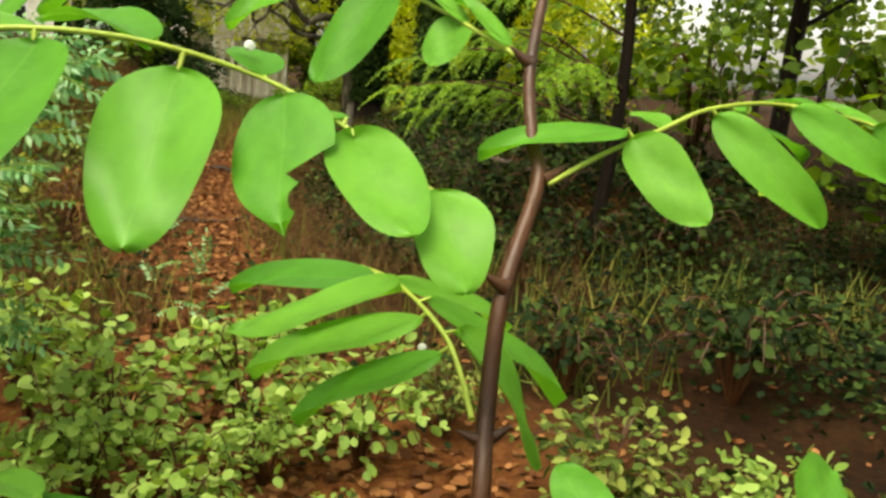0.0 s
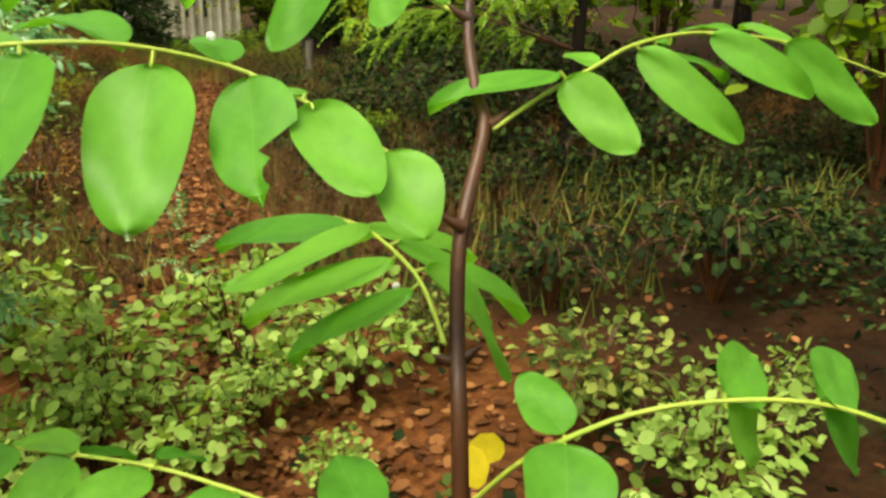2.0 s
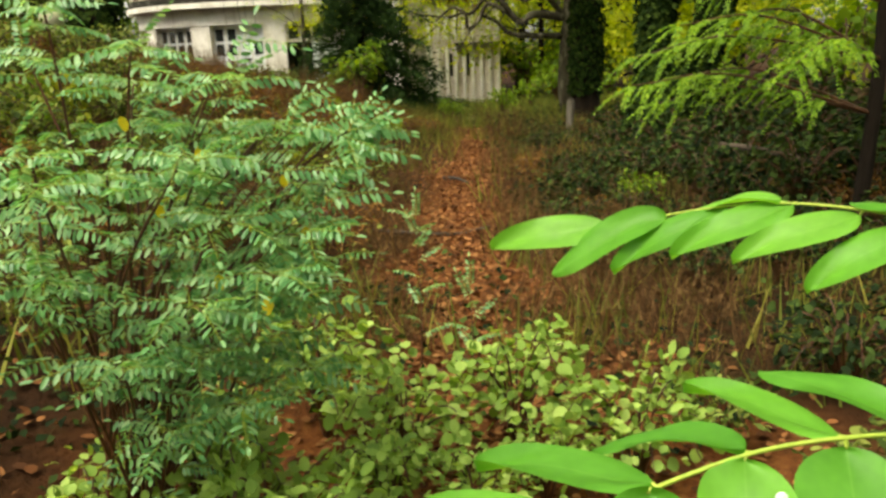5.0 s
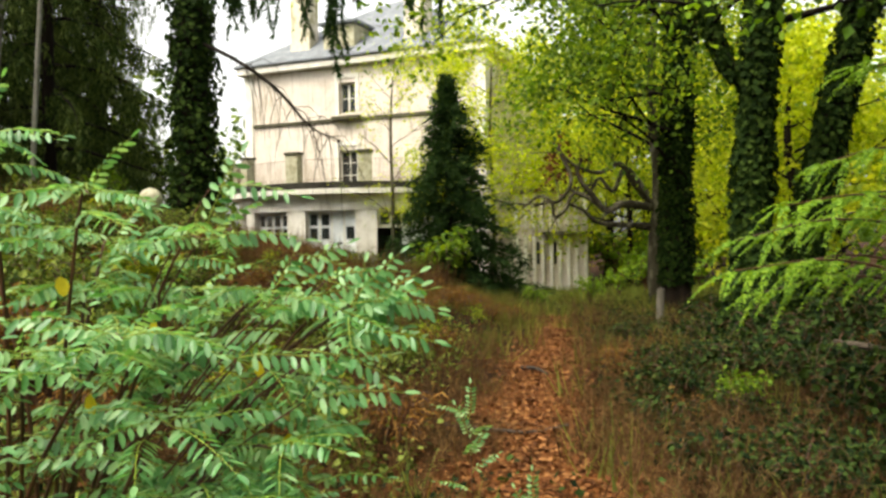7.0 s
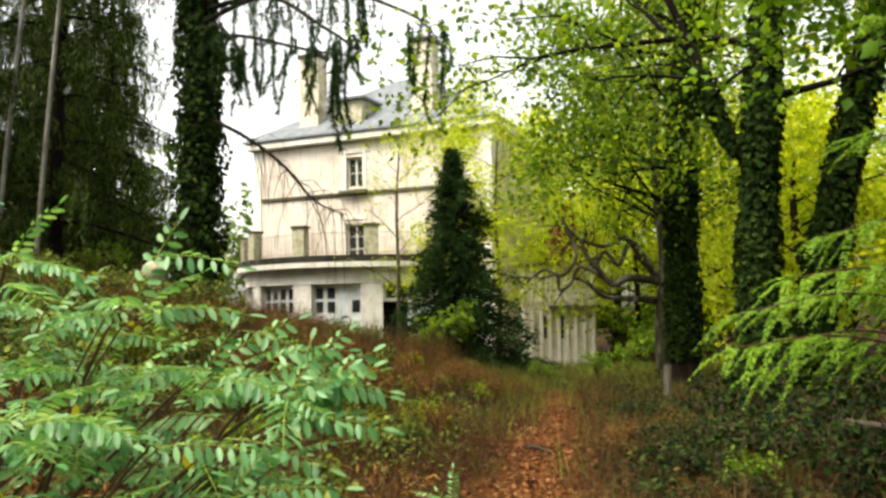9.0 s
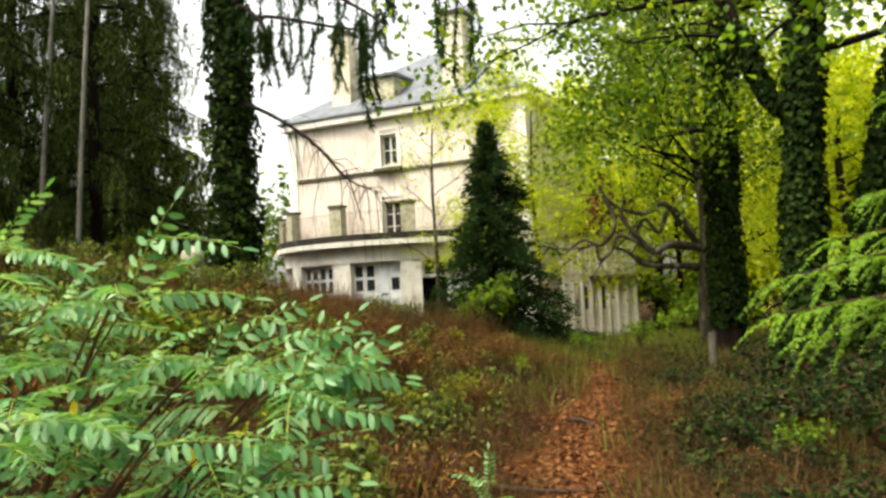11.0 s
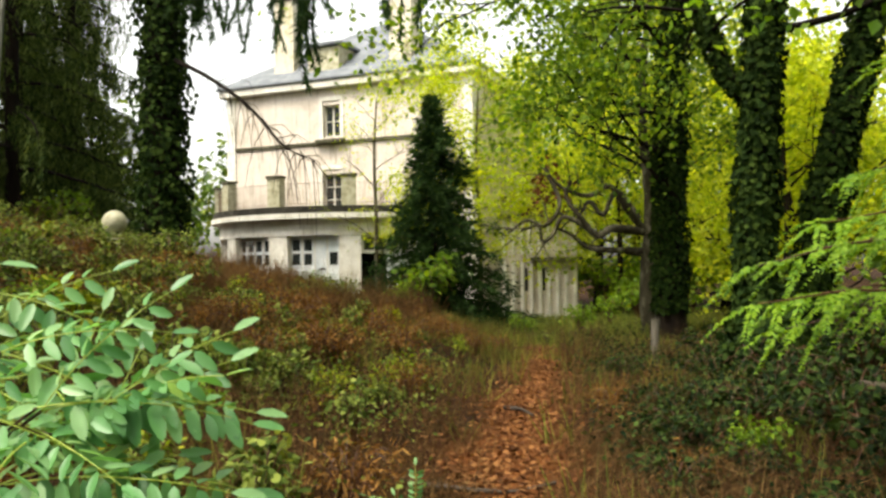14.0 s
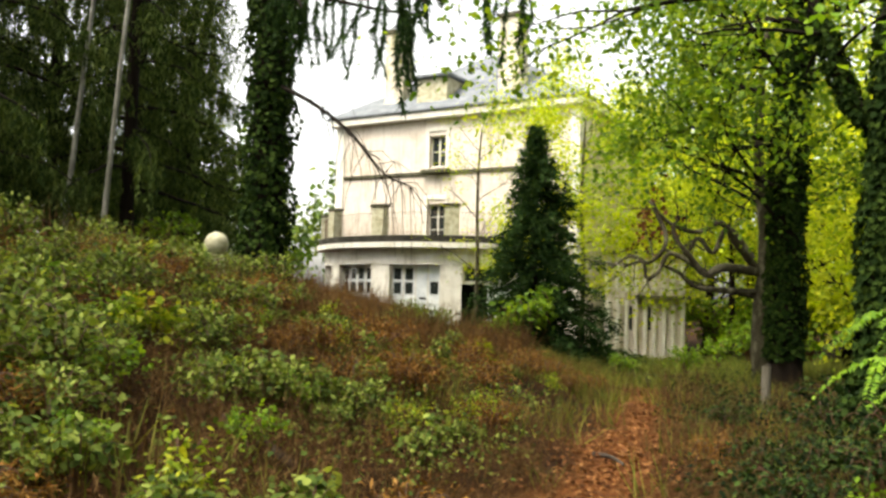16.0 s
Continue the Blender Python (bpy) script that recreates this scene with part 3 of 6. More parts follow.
def ivy_on(points, radii, count, size, lo=0.0, hi=1.0, thick=0.11):
    """Ivy leaves standing off a trunk."""
    pts = bezier(points, 60)
    rad = np.interp(np.linspace(0, 1, 60), np.linspace(0, 1, len(radii)), radii)
    t = RNG.uniform(lo, hi, count)
    i = np.clip((t * 59).astype(int), 0, 58)
    fr = (t * 59 - i)[:, None]
    c = pts[i] * (1 - fr) + pts[i + 1] * fr
    a = RNG.uniform(0, 2 * math.pi, count)
    out = np.stack((np.cos(a), np.sin(a), np.zeros(count)), 1)
    lump = 0.5 + 0.5 * np.sin(3 * a + 5 * c[:, 2]) * np.sin(1.9 * c[:, 2] + a)
    pos = c + out * (rad[i] * 0.9 + thick * (0.25 + lump) * RNG.uniform(0.3, 1.1, count))[:, None]
    h = Heap()
    way = out * 0.5 + np.array((0, 0, -1.0)) + RNG.normal(0, 0.4, pos.shape)
    scatter(h, SIMPLE_V, SIMPLE_F, pos, way, out + RNG.normal(0, 0.35, pos.shape), size * RNG.uniform(0.6, 1.3, count), 1.35)
    return h.mesh("ivy", M_IVY)


def ground_z(x, y):
    return float(height_at(x, y))


def leafy_tree(name, label, x, y, points, radii, limbs, leaf, per, size, spread_=0.28, ivy=0, ivy_to=0.8, bark=None, depth=2, ivy_from=0.04, ivy_leaf=0.12):
    """A tree: trunk line given as offsets from its foot, limbs as (share of trunk, way, length)."""
    foot = np.array((x, y, ground_z(x, y) - 0.15))
    tree = thing(name, label, "tree", Matrix.Translation(foot))
    line = bezier(points, 16)
    h = Heap()
    rad = np.interp(np.linspace(0, 1, 16), np.linspace(0, 1, len(radii)), radii)
    rad[0] *= 1.25
    rad[1] *= 1.06
    tube(h, line, rad, 11, 0.05)
    part("trunk", h.mesh("trunk", bark or M_BARK, True), bark or M_BARK, tree)
    hb, tips = Heap(), []
    for share, way, length in limbs:
        i = min(15, int(share * 15))
        grow(hb, line[i], way, length, min(0.055, rad[i] * 0.4), depth, tips)
    part("branchwork", hb.mesh("branchwork", bark or M_BARK), bark or M_BARK, tree)
    part("crown", clothe(tips, per, spread_, size, leaf), leaf, tree)
    if ivy:
        part("ivy", ivy_on(points, radii, ivy, ivy_leaf, ivy_from, ivy_to), M_IVY, tree, "dense dark ivy climbing the trunk")
    return tree


def ways(n, lo, hi, length, reach=1.0, toward=None, pitch=0.35):
    """Limb list: n limbs between two shares of the trunk."""
    out = []
    for k in range(n):
        a = 2.4 * k + RNG.uniform(0, 0.6)
        w = np.array((math.cos(a), math.sin(a), pitch))
        if toward is not None:
            w = w * 0.6 + np.array(toward)
        out.append((lo + (hi - lo) * k / max(1, n - 1), w, length * RNG.uniform(0.75, 1.15) * reach))
    return out


# ivy-clad trunks beside the path
leafy_tree("ivy_tree", "tall tree trunk wrapped in dark ivy with green crown", 3.45, 17.6,
           [(0, 0, 0), (0.02, 0, 3), (0.15, 0, 6), (0.5, 0.1, 9), (0.7, 0, 14)], (0.30, 0.27, 0.25, 0.2, 0.08),
           ways(13, 0.30, 0.74, 2.7, 1, (-0.9, -0.3, 0.05)) + ways(6, 0.6, 1.0, 4.0), M_LEAF_DARK, 17, 0.13, 0.32, 9000, 0.85, ivy_from=0.07, ivy_leaf=0.1)
forked = leafy_tree("ivy_tree", "leaning ivy-clad tree forking above the path", 3.02, 10.9,
           [(0, 0, 0), (0.05, 0, 2), (0.18, 0, 4), (0.45, 0.1, 7), (0.6, 0, 12)], (0.18, 0.16, 0.15, 0.13, 0.06),
           ways(8, 0.55, 1.0, 3.0), M_LEAF_DARK, 14, 0.12, 0.36, 9500, 0.8, ivy_from=0.0, ivy_leaf=0.085)
leafy_tree("ivy_tree", "slanting ivy-covered tree leaning outward", 3.75, 11.6,
           [(0, 0, 0), (0.35, 0, 2), (0.85, 0, 4), (1.7, 0.1, 7), (3.0, 0, 11)], (0.20, 0.18, 0.17, 0.14, 0.05),
           ways(7, 0.6, 1.0, 2.8), M_LEAF_DARK, 14, 0.12, 0.36, 8000, 0.85, ivy_from=0.0, ivy_leaf=0.085)


def fork_limb():
    """The stout dark limb that leaves the forked trunk towards the path."""
    line = spline([(0.13, 0, 3.45), (-0.2, 0, 3.78), (-0.4, -0.02, 4.22), (-0.5, 0, 4.6), (-0.66, 0.1, 5.1), (-1.1, 0.1, 6.2)], 14)
    h, hb, tips = Heap(), Heap(), []
    tube(h, line, np.linspace(0.10, 0.045, 14), 9, 0.05)
    limb = part("fork_limb", h.mesh("fork_limb", M_BARK, True), M_BARK, forked)
    for k in range(7):
        grow(hb, line[6 + k], (RNG.uniform(-1.2, 0.2), RNG.normal(0, 0.6), RNG.uniform(-0.3, 0.6)), 1.5, 0.03, 1, tips)
    part("twigwork", hb.mesh("twigwork", M_BARK), M_BARK, limb)
    part("foliage", clothe(tips, 14, 0.22, 0.09, M_LEAF_DARK), M_LEAF_DARK, limb)
    part("ivy", ivy_on(line, (0.10, 0.08, 0.06, 0.05), 1100, 0.07, 0.0, 0.7, 0.05), M_IVY, limb)


fork_limb()


def weeping_conifer(name, label, x, y, height, radius, bottom, top_reach, reach, whorls, material, bark, ivy=0, strand=0.8, per=9, extra=()):
    """A conifer whose boughs carry hanging strands of needles."""
    foot = np.array((x, y, ground_z(x, y) - 0.15))
    tree = thing(name, label, "tree", Matrix.Translation(foot))
    pts = [(0, 0, 0), (RNG.normal(0, 0.05), RNG.normal(0, 0.05), height * 0.33), (RNG.normal(0, 0.15), RNG.normal(0, 0.15), height * 0.66), (RNG.normal(0, 0.2), RNG.normal(0, 0.2), height)]
    radii = (radius, radius * 0.85, radius * 0.55, 0.03)
    line = bezier(pts, 14)
    h = Heap()
    rad = np.interp(np.linspace(0, 1, 14), np.linspace(0, 1, 4), radii)
    rad[0] *= 1.4
    tube(h, line, rad, 10, 0.04)
    part("trunk", h.mesh("trunk", bark, True), bark, tree)
    hb, hn = Heap(), Heap()
    boughs = []
    for k in range(whorls):
        s = bottom + (0.97 - bottom) * k / whorls
        a = 2.4 * k + RNG.uniform(-0.4, 0.4)
        boughs.append((s, a, (reach + (top_reach - reach) * (s - bottom) / (0.97 - bottom)) * RNG.uniform(0.7, 1.1)))
    for s, a, r in [*boughs, *extra]:
        p0 = np.array([np.interp(s * 13, range(14), line[:, j]) for j in range(3)])
        n = 9
        u = np.linspace(0, 1, n)
        d = np.array((math.cos(a), math.sin(a), 0))
        q = p0 + d * (r * u)[:, None] + np.array((0, 0, 1)) * (r * (0.12 * u - 0.42 * u ** 2))[:, None] + np.cumsum(RNG.normal(0, 0.03 * r / 3, (n, 3)), 0)
        tube(hb, q, np.linspace(0.035 + 0.008 * r, 0.008, n), 5)
        m = int(per * r)
        v = RNG.uniform(0.2, 1, m)
        i = np.clip((v * (n - 1)).astype(int), 0, n - 2)
        c = q[i] + (q[i + 1] - q[i]) * (v * (n - 1) - i)[:, None] + RNG.normal(0, 0.13, (m, 3)) * np.array((1, 1, 0.3))
        ln = strand * RNG.uniform(0.4, 1.2, m)
        k2 = 16
        w = RNG.uniform(0, 1, (m, k2))
        drift = RNG.normal(0, 0.12, (m, 1, 3))
        pos = c[:, None] + np.array((0, 0, -1.0)) * (w * ln[:, None])[..., None] + drift * w[..., None] + RNG.normal(0, 0.02, (m, k2, 3))
        pos = pos.reshape(-1, 3)
        way = RNG.normal(0, 0.45, pos.shape) + np.array((0, 0, -1.0))
        scatter(hn, NEEDLE_V, NEEDLE_F, pos, way, RNG.normal(0, 1, pos.shape), RNG.uniform(0.10, 0.22, len(pos)), 1.6)
        tube(hb, [q[-1], q[-1] + np.array((0, 0, -0.2))], (0.008, 0.004), 3)
    part("branchwork", hb.mesh("branchwork", bark), bark, tree)
    part("foliage", hn.mesh("foliage", material), material, tree)
    if ivy:
        part("ivy", ivy_on(pts, radii, ivy, 0.125, 0.02, 0.8, 0.3), M_IVY, tree, "dense dark ivy climbing the trunk")
    return tree


big = weeping_conifer("ivy_conifer", "tall conifer with ivy-wrapped trunk and drooping branches", -7.1, 18.2, 19, 0.36, 0.42, 1.0, 4.2, 34, M_NEEDLE, M_BARK, 12000, 1.1, 10,
                      [(0.50, -0.75, 5.5), (0.55, -0.95, 6.5), (0.60, -0.6, 6.5), (0.55, -0.35, 6.0), (0.66, -0.7, 6.0), (0.5, -1.3, 5.0)])


def bare_bough():
    """A nearly leafless bough that reaches out from the conifer over the bank."""
    h = Heap()
    foot = Vector((-7.1, 18.2, ground_z(-7.1, 18.2) - 0.15))
    main = bezier([Vector(p) - foot for p in ((-6.9, 18.1, 6.0), (-5.8, 17.3, 5.4), (-4.7, 16.5, 4.6), (-3.9, 16.0, 3.75), (-3.3, 15.7, 3.45))], 14)
    tube(h, main, np.linspace(0.055, 0.012, 14), 6)
    for k in range(3, 14):
        for _ in range(4):
            d = RNG.normal(0, 0.45, 3) + np.array((0.35, -0.1, -0.55))
            p = main[k]
            tube(h, [p, p + d * 0.35, p + d * 0.6 + np.array((0, 0, -0.25)), p + d * 0.7 + np.array((0, 0, -0.55))], (0.011, 0.008, 0.006, 0.003), 3)
    part("bare_bough", h.mesh("bare_bough", M_BARK), M_BARK, big, "dead drooping bough with fine twigs")


bare_bough()



def hanging_bough(points, strand, per):
    """A long spruce bough with curtains of hanging shoots."""
    foot = np.array((-7.1, 18.2, ground_z(-7.1, 18.2) - 0.15))
    q = bezier(np.asarray(points) - foot, 26)
    hb, hn = Heap(), Heap()
    tube(hb, q, np.linspace(0.06, 0.012, 26), 6)
    for _ in range(per):
        v = RNG.uniform(6, 24.9)
        p = q[int(v)] + (q[int(v) + 1] - q[int(v)]) * (v % 1) + RNG.normal(0, 0.22, 3) * np.array((1, 1, 0.15))
        ln = strand * RNG.uniform(0.25, 1.0)
        line = bezier([p, p + RNG.normal(0, 0.05, 3) - np.array((0, 0, ln * 0.5)), p + RNG.normal(0, 0.1, 3) - np.array((0, 0, ln))], 8)
        tube(hb, line, np.linspace(0.008, 0.003, 8), 3)
        m = int(190 * ln)
        u = RNG.uniform(0, 7, m)
        i = np.clip(u.astype(int), 0, 6)
        c = line[i] + (line[i + 1] - line[i]) * (u - i)[:, None]
        way = RNG.normal(0, 0.55, (m, 3)) + np.array((0, 0, -0.9))
        scatter(hn, NEEDLE_V, NEEDLE_F, c, way, RNG.normal(0, 1, (m, 3)), RNG.uniform(0.08, 0.16, m), 1.6)
    part("hanging_bough", hb.mesh("hanging_bough", M_BARK), M_BARK, big)
    part("needle_curtain", hn.mesh("needle_curtain", M_NEEDLE), M_NEEDLE, big, "dark curtains of hanging needles")


hanging_bough([(-7.0, 18.1, 7.6), (-5.6, 15.0, 7.0), (-4.4, 12.6, 5.9), (-3.9, 11.6, 5.3)], 0.9, 18)
hanging_bough([(-7.0, 18.1, 8.2), (-4.6, 15.0, 7.5), (-2.9, 12.6, 6.0), (-2.2, 11.6, 5.3)], 1.7, 17)
hanging_bough([(-7.0, 18.1, 8.5), (-4.0, 16.0, 8.1), (-1.8, 13.6, 6.6), (-1.1, 12.4, 5.7)], 1.4, 15)
hanging_bough([(-7.0, 18.1, 7.6), (-5.6, 16.2, 7.2), (-3.6, 14.6, 6.3), (-2.6, 13.8, 5.9)], 1.3, 14)

# the dark stand of larches and spruces up the bank
for i, (x, y, hgt, r) in enumerate(((-11.2, 19.5, 17, 3.2), (-13.6, 16.5, 18, 3.2), (-16.2, 20.0, 17, 3.4), (-12.8, 25.5, 16, 3.0), (-14.0, 24.5, 18, 3.4), (-18.5, 15.0, 18, 3.4), (-20.0, 24.0, 18, 3.6), (-17.0, 29.0, 18, 3.6), (-22.5, 19.0, 18, 3.8), (-15.2, 12.0, 17, 3.0), (-24, 28, 18, 4), (-16.5, 33, 14, 3.2), (-20.5, 13.0, 18, 3.6), (-17.8, 10.0, 17, 3.2), (-14.2, 20.8, 17, 3.2), (-23.5, 15.5, 18, 3.8), (-19.0, 18.5, 18, 3.4))):
    weeping_conifer("larch", "tall larch with drooping grey-green foliage", x, y, hgt, 0.17, 0.1, 0.5, r, 60, M_LARCH, M_BARK, 0, 0.95, 24)
for x, y, lean in ((-11.35, 17.3, 1.1), (-10.3, 17.1, 0.9)):
    foot = np.array((x, y, ground_z(x, y) - 0.1))
    birch = thing("birch", "slim pale birch trunk among dark conifers", "tree", Matrix.Translation(foot))
    h, hb, tips = Heap(), Heap(), []
    line = bezier([(0, 0, 0), (lean * 0.3, 0, 4), (lean * 0.65, 0, 8), (lean, 0, 13)], 14)
    tube(h, line, np.linspace(0.062, 0.02, 14), 9, 0.04)
    part("trunk", h.mesh("trunk", M_BIRCH, True), M_BIRCH, birch, "pale grey-white bark")
    for k in (9, 10, 11, 12, 13):
        grow(hb, line[k], (RNG.normal(), RNG.normal(), 0.6), 1.6, 0.03, 1, tips)
    part("branchwork", hb.mesh("branchwork", M_BARK), M_BARK, birch)
    part("crown", clothe(tips, 8, 0.25, 0.07, M_LEAF_DARK), M_LEAF_DARK, birch)


def clipped_conifer(x, y, height, width):
    """A dark spire-shaped evergreen with drooping sprays down to the ground."""
    foot = np.array((x, y, ground_z(x, y) - 0.1))
    tree = thing("yew", "dense dark evergreen standing before the villa", "tree", Matrix.Translation(foot))
    h, hs, hb = Heap(), Heap(), Heap()
    tube(h, [(0, 0, 0), (0, 0, height * 0.95)], (0.16, 0.02), 8)
    part("trunk", h.mesh("trunk", M_BARK), M_BARK, tree)
    for k in range(250):
        s = ((k + RNG.uniform(0, 1)) / 250) ** 1.15 * 0.98
        a = 2.4 * k + RNG.uniform(-0.5, 0.5)
        r = width * (1 - s) ** 1.05 * RNG.uniform(0.25, 1.25) * (1 + 0.15 * math.cos(a)) + 0.1
        u = np.linspace(0, 1, 6)
        d = np.array((math.cos(a), math.sin(a), 0.3))
        q = np.array((0, 0, height * s)) + d * (u * r)[:, None] + np.array((0, 0, -0.55)) * (u ** 2 * r * 0.8)[:, None]
        tube(hb, q, np.linspace(0.025, 0.005, 6), 4)
        m = int(50 + 85 * r)
        v = RNG.uniform(0.2, 1.05, m)
        i = np.clip((v * 5).astype(int), 0, 4)
        c = q[i] + (q[i + 1] - q[i]) * (v * 5 - i)[:, None] + RNG.normal(0, 0.09, (m, 3))
        way = d * 0.9 + RNG.normal(0, 0.5, c.shape) + np.array((0, 0, -0.45))
        scatter(hs, NEEDLE_V, NEEDLE_F, c, way, RNG.normal(0, 1, c.shape), RNG.uniform(0.10, 0.24, m), 2.0)
    part("branchwork", hb.mesh("branchwork", M_BARK), M_BARK, tree)
    part("foliage", hs.mesh("foliage", M_NEEDLE), M_NEEDLE, tree)


clipped_conifer(-1.9, 26.5, 7.2, 2.75)

# broad-leaved trees about the villa
leafy_tree("slim_tree", "slim young tree with sparse yellowing leaves", -4.2, 30.0, [(0, 0, 0), (0.05, 0, 3), (0, 0, 6), (0.1, 0, 8)], (0.09, 0.07, 0.05, 0.02),
           ways(12, 0.3, 1.0, 1.5, 1, None, 0.9), M_YELLOW, 7, 0.10, 0.25, bark=M_PALE, depth=1)
leafy_tree("maple", "yellow-green tree in front of the villa", -0.6, 30.5, [(0, 0, 0), (0.1, 0, 3), (0, 0, 6), (0.1, 0, 8.6)], (0.09, 0.08, 0.06, 0.03),
           ways(18, 0.3, 1.0, 2.3), M_YELLOW, 20, 0.13, 0.30, bark=M_PALE)
leafy_tree("maple", "yellow-green tree beside the low wing", 4.7, 33.0, [(0, 0, 0), (0.1, 0, 3), (0, 0, 5), (0.1, 0, 7.4)], (0.12, 0.1, 0.09, 0.03),
           ways(14, 0.3, 1.0, 2.2), M_YELLOW, 16, 0.14, 0.36)
for x, y, hgt in ((6.0, 30, 12), (9.0, 34, 8), (4.6, 39, 9), (8.2, 25, 6.5), (6.8, 42, 10), (11.5, 30, 7), (12.5, 38, 8), (2.6, 46, 9)):
    leafy_tree("chestnut", "bright yellow-green broadleaf tree behind the path", x, y, [(0, 0, 0), (0.2, 0, hgt * 0.4), (0, 0, hgt * 0.7), (0.1, 0, hgt)], (0.2, 0.17, 0.12, 0.03),
               ways(15, 0.12, 1.0, 3.2), M_YELLOW, 15, 0.2, 0.5)
for x, y, hgt in ((9.8, 12.0, 10), (13.0, 16.0, 12), (10.5, 9.0, 10), (8.5, 5.0, 9)):
    leafy_tree("hornbeam", "leafy green broadleaf tree beside the path", x, y, [(0, 0, 0), (0.1, 0, hgt * 0.4), (0.2, 0, hgt * 0.7), (0.1, 0, hgt)], (0.15, 0.13, 0.09, 0.03),
               ways(13, 0.25, 1.0, 2.7), M_LEAF, 11, 0.17, 0.45)


def gnarled_tree():
    """A pale lichened trunk with bare twisted boughs."""
    x, y = 3.6, 20.6
    foot = np.array((x, y, ground_z(x, y) - 0.1))
    tree = thing("gnarled_tree", "pale lichened tree with bare twisted boughs", "tree", Matrix.Translation(foot))
    h, hb, tips = Heap(), Heap(), []
    line = bezier([(0, 0, 0), (-0.05, 0, 1.5), (0.05, 0, 3.2), (-0.1, 0, 5.5), (0.1, 0, 8)], 16)
    tube(h, line, np.linspace(0.21, 0.07, 16), 10, 0.06)
    part("trunk", h.mesh("trunk", M_PALE, True), M_PALE, tree)
    at = Vector(foot)
    for thick, points in ((0.07, ((3.45, 20.6, 2.3), (3.08, 20.3, 2.7), (2.67, 20.2, 3.24), (2.19, 20.3, 3.05), (1.58, 20.3, 3.25), (1.1, 20.4, 3.8))),
                          (0.085, ((3.5, 20.6, 2.2), (2.7, 20.1, 2.27), (2.33, 20.1, 2.12), (1.95, 20.0, 2.55), (1.65, 20.1, 3.0), (1.78, 20.2, 3.4))),
                          (0.055, ((3.4, 20.6, 2.5), (2.86, 20.5, 3.15), (2.53, 20.4, 2.6), (2.2, 20.4, 2.92), (1.9, 20.4, 2.5), (1.5, 20.4, 2.66))),
                          (0.06, ((3.5, 20.6, 1.75), (2.6, 20.2, 1.78), (2.1, 20.2, 1.86), (1.75, 20.1, 2.15), (1.4, 20.1, 2.3))),
                          (0.045, ((2.34, 20.1, 2.14), (1.6, 20.0, 2.55), (1.33, 20.0, 2.15), (1.08, 20.0, 2.0), (1.0, 20.0, 2.35), (0.6, 20.0, 2.25))),
                          (0.045, ((1.2, 20.3, 3.7), (1.5, 20.1, 2.85), (1.15, 20.1, 2.35), (0.75, 20.1, 2.5), (0.3, 20.1, 2.2)))):
        q = spline([Vector(p) - at for p in points], 30)
        tube(hb, q, np.linspace(thick * 1.35, 0.03, 30), 7)
        for k in (13, 20, 27):
            grow(hb, q[k], RNG.normal(0, 1, 3) + np.array((-0.4, 0, -0.1)), 0.75, 0.02, 1, tips, spread_=1.1)
    part("branchwork", hb.mesh("branchwork", M_PALE), M_PALE, tree, "bare twisted pale boughs")
    crown, hc = [], Heap()
    for s, w, ln in ways(9, 0.55, 1.0, 2.4):
        grow(hc, line[int(s * 15)], w, ln, 0.05, 2, crown)
    part("upper_branchwork", hc.mesh("upper_branchwork", M_BARK), M_BARK, tree)
    part("crown", clothe(crown, 12, 0.36, 0.14, M_LEAF_DARK), M_LEAF_DARK, tree)
    tagged(part("withered_spray", clothe([(-2.3 + RNG.normal(0, 0.25), RNG.normal(0, 0.3), 3.7 + RNG.normal(0, 0.35)) for _ in range(30)], 8, 0.15, 0.13, M_LITTER), M_LITTER, tree, "hanging bunch of withered brown leaves"), kind="stuff")


gnarled_tree()


def far_woods():
    """Woods all round that close the place; nobody could count them."""
    h, ht = Heap(), Heap()
    for a in np.arange(0, 360, 5.0):
        r = RNG.uniform(52, 66)
        if 60 < a < 125:
            r += 10
        x, y = r * math.cos(radians(a)), 14 + r * math.sin(radians(a))
        z = ground_z(x, y)
        top = RNG.uniform(13, 19) if not 92 < a < 118 else RNG.uniform(10, 12)
        tube(ht, [(x, y, z), (x, y, z + top * 0.7)], (0.3, 0.1), 6)
        n = 700
        c = np.array((x, y, z + top * 0.55)) + RNG.normal(0, 1, (26, 3)) * np.array((2.6, 2.6, top * 0.22))
        pos = c[RNG.integers(0, 26, n)] + RNG.normal(0, 0.8, (n, 3))
        pos[:, 2] = np.maximum(pos[:, 2], z + 0.3)
        scatter(h, SIMPLE_V, SIMPLE_F, pos, RNG.normal(0, 1, pos.shape) + (0, 0, -0.3), RNG.normal(0, 0.7, pos.shape) + (0, 0, 1), RNG.uniform(0.5, 1.0, n), 1.2)
    woods = thing("far_woods", "distant green woodland closing the view", "woods", kind="stuff")
    part("trunks", ht.mesh("trunks", M_BARK), M_BARK, woods)
    part("leaves", h.mesh("leaves", M_WOODS), M_WOODS, woods)


far_woods()


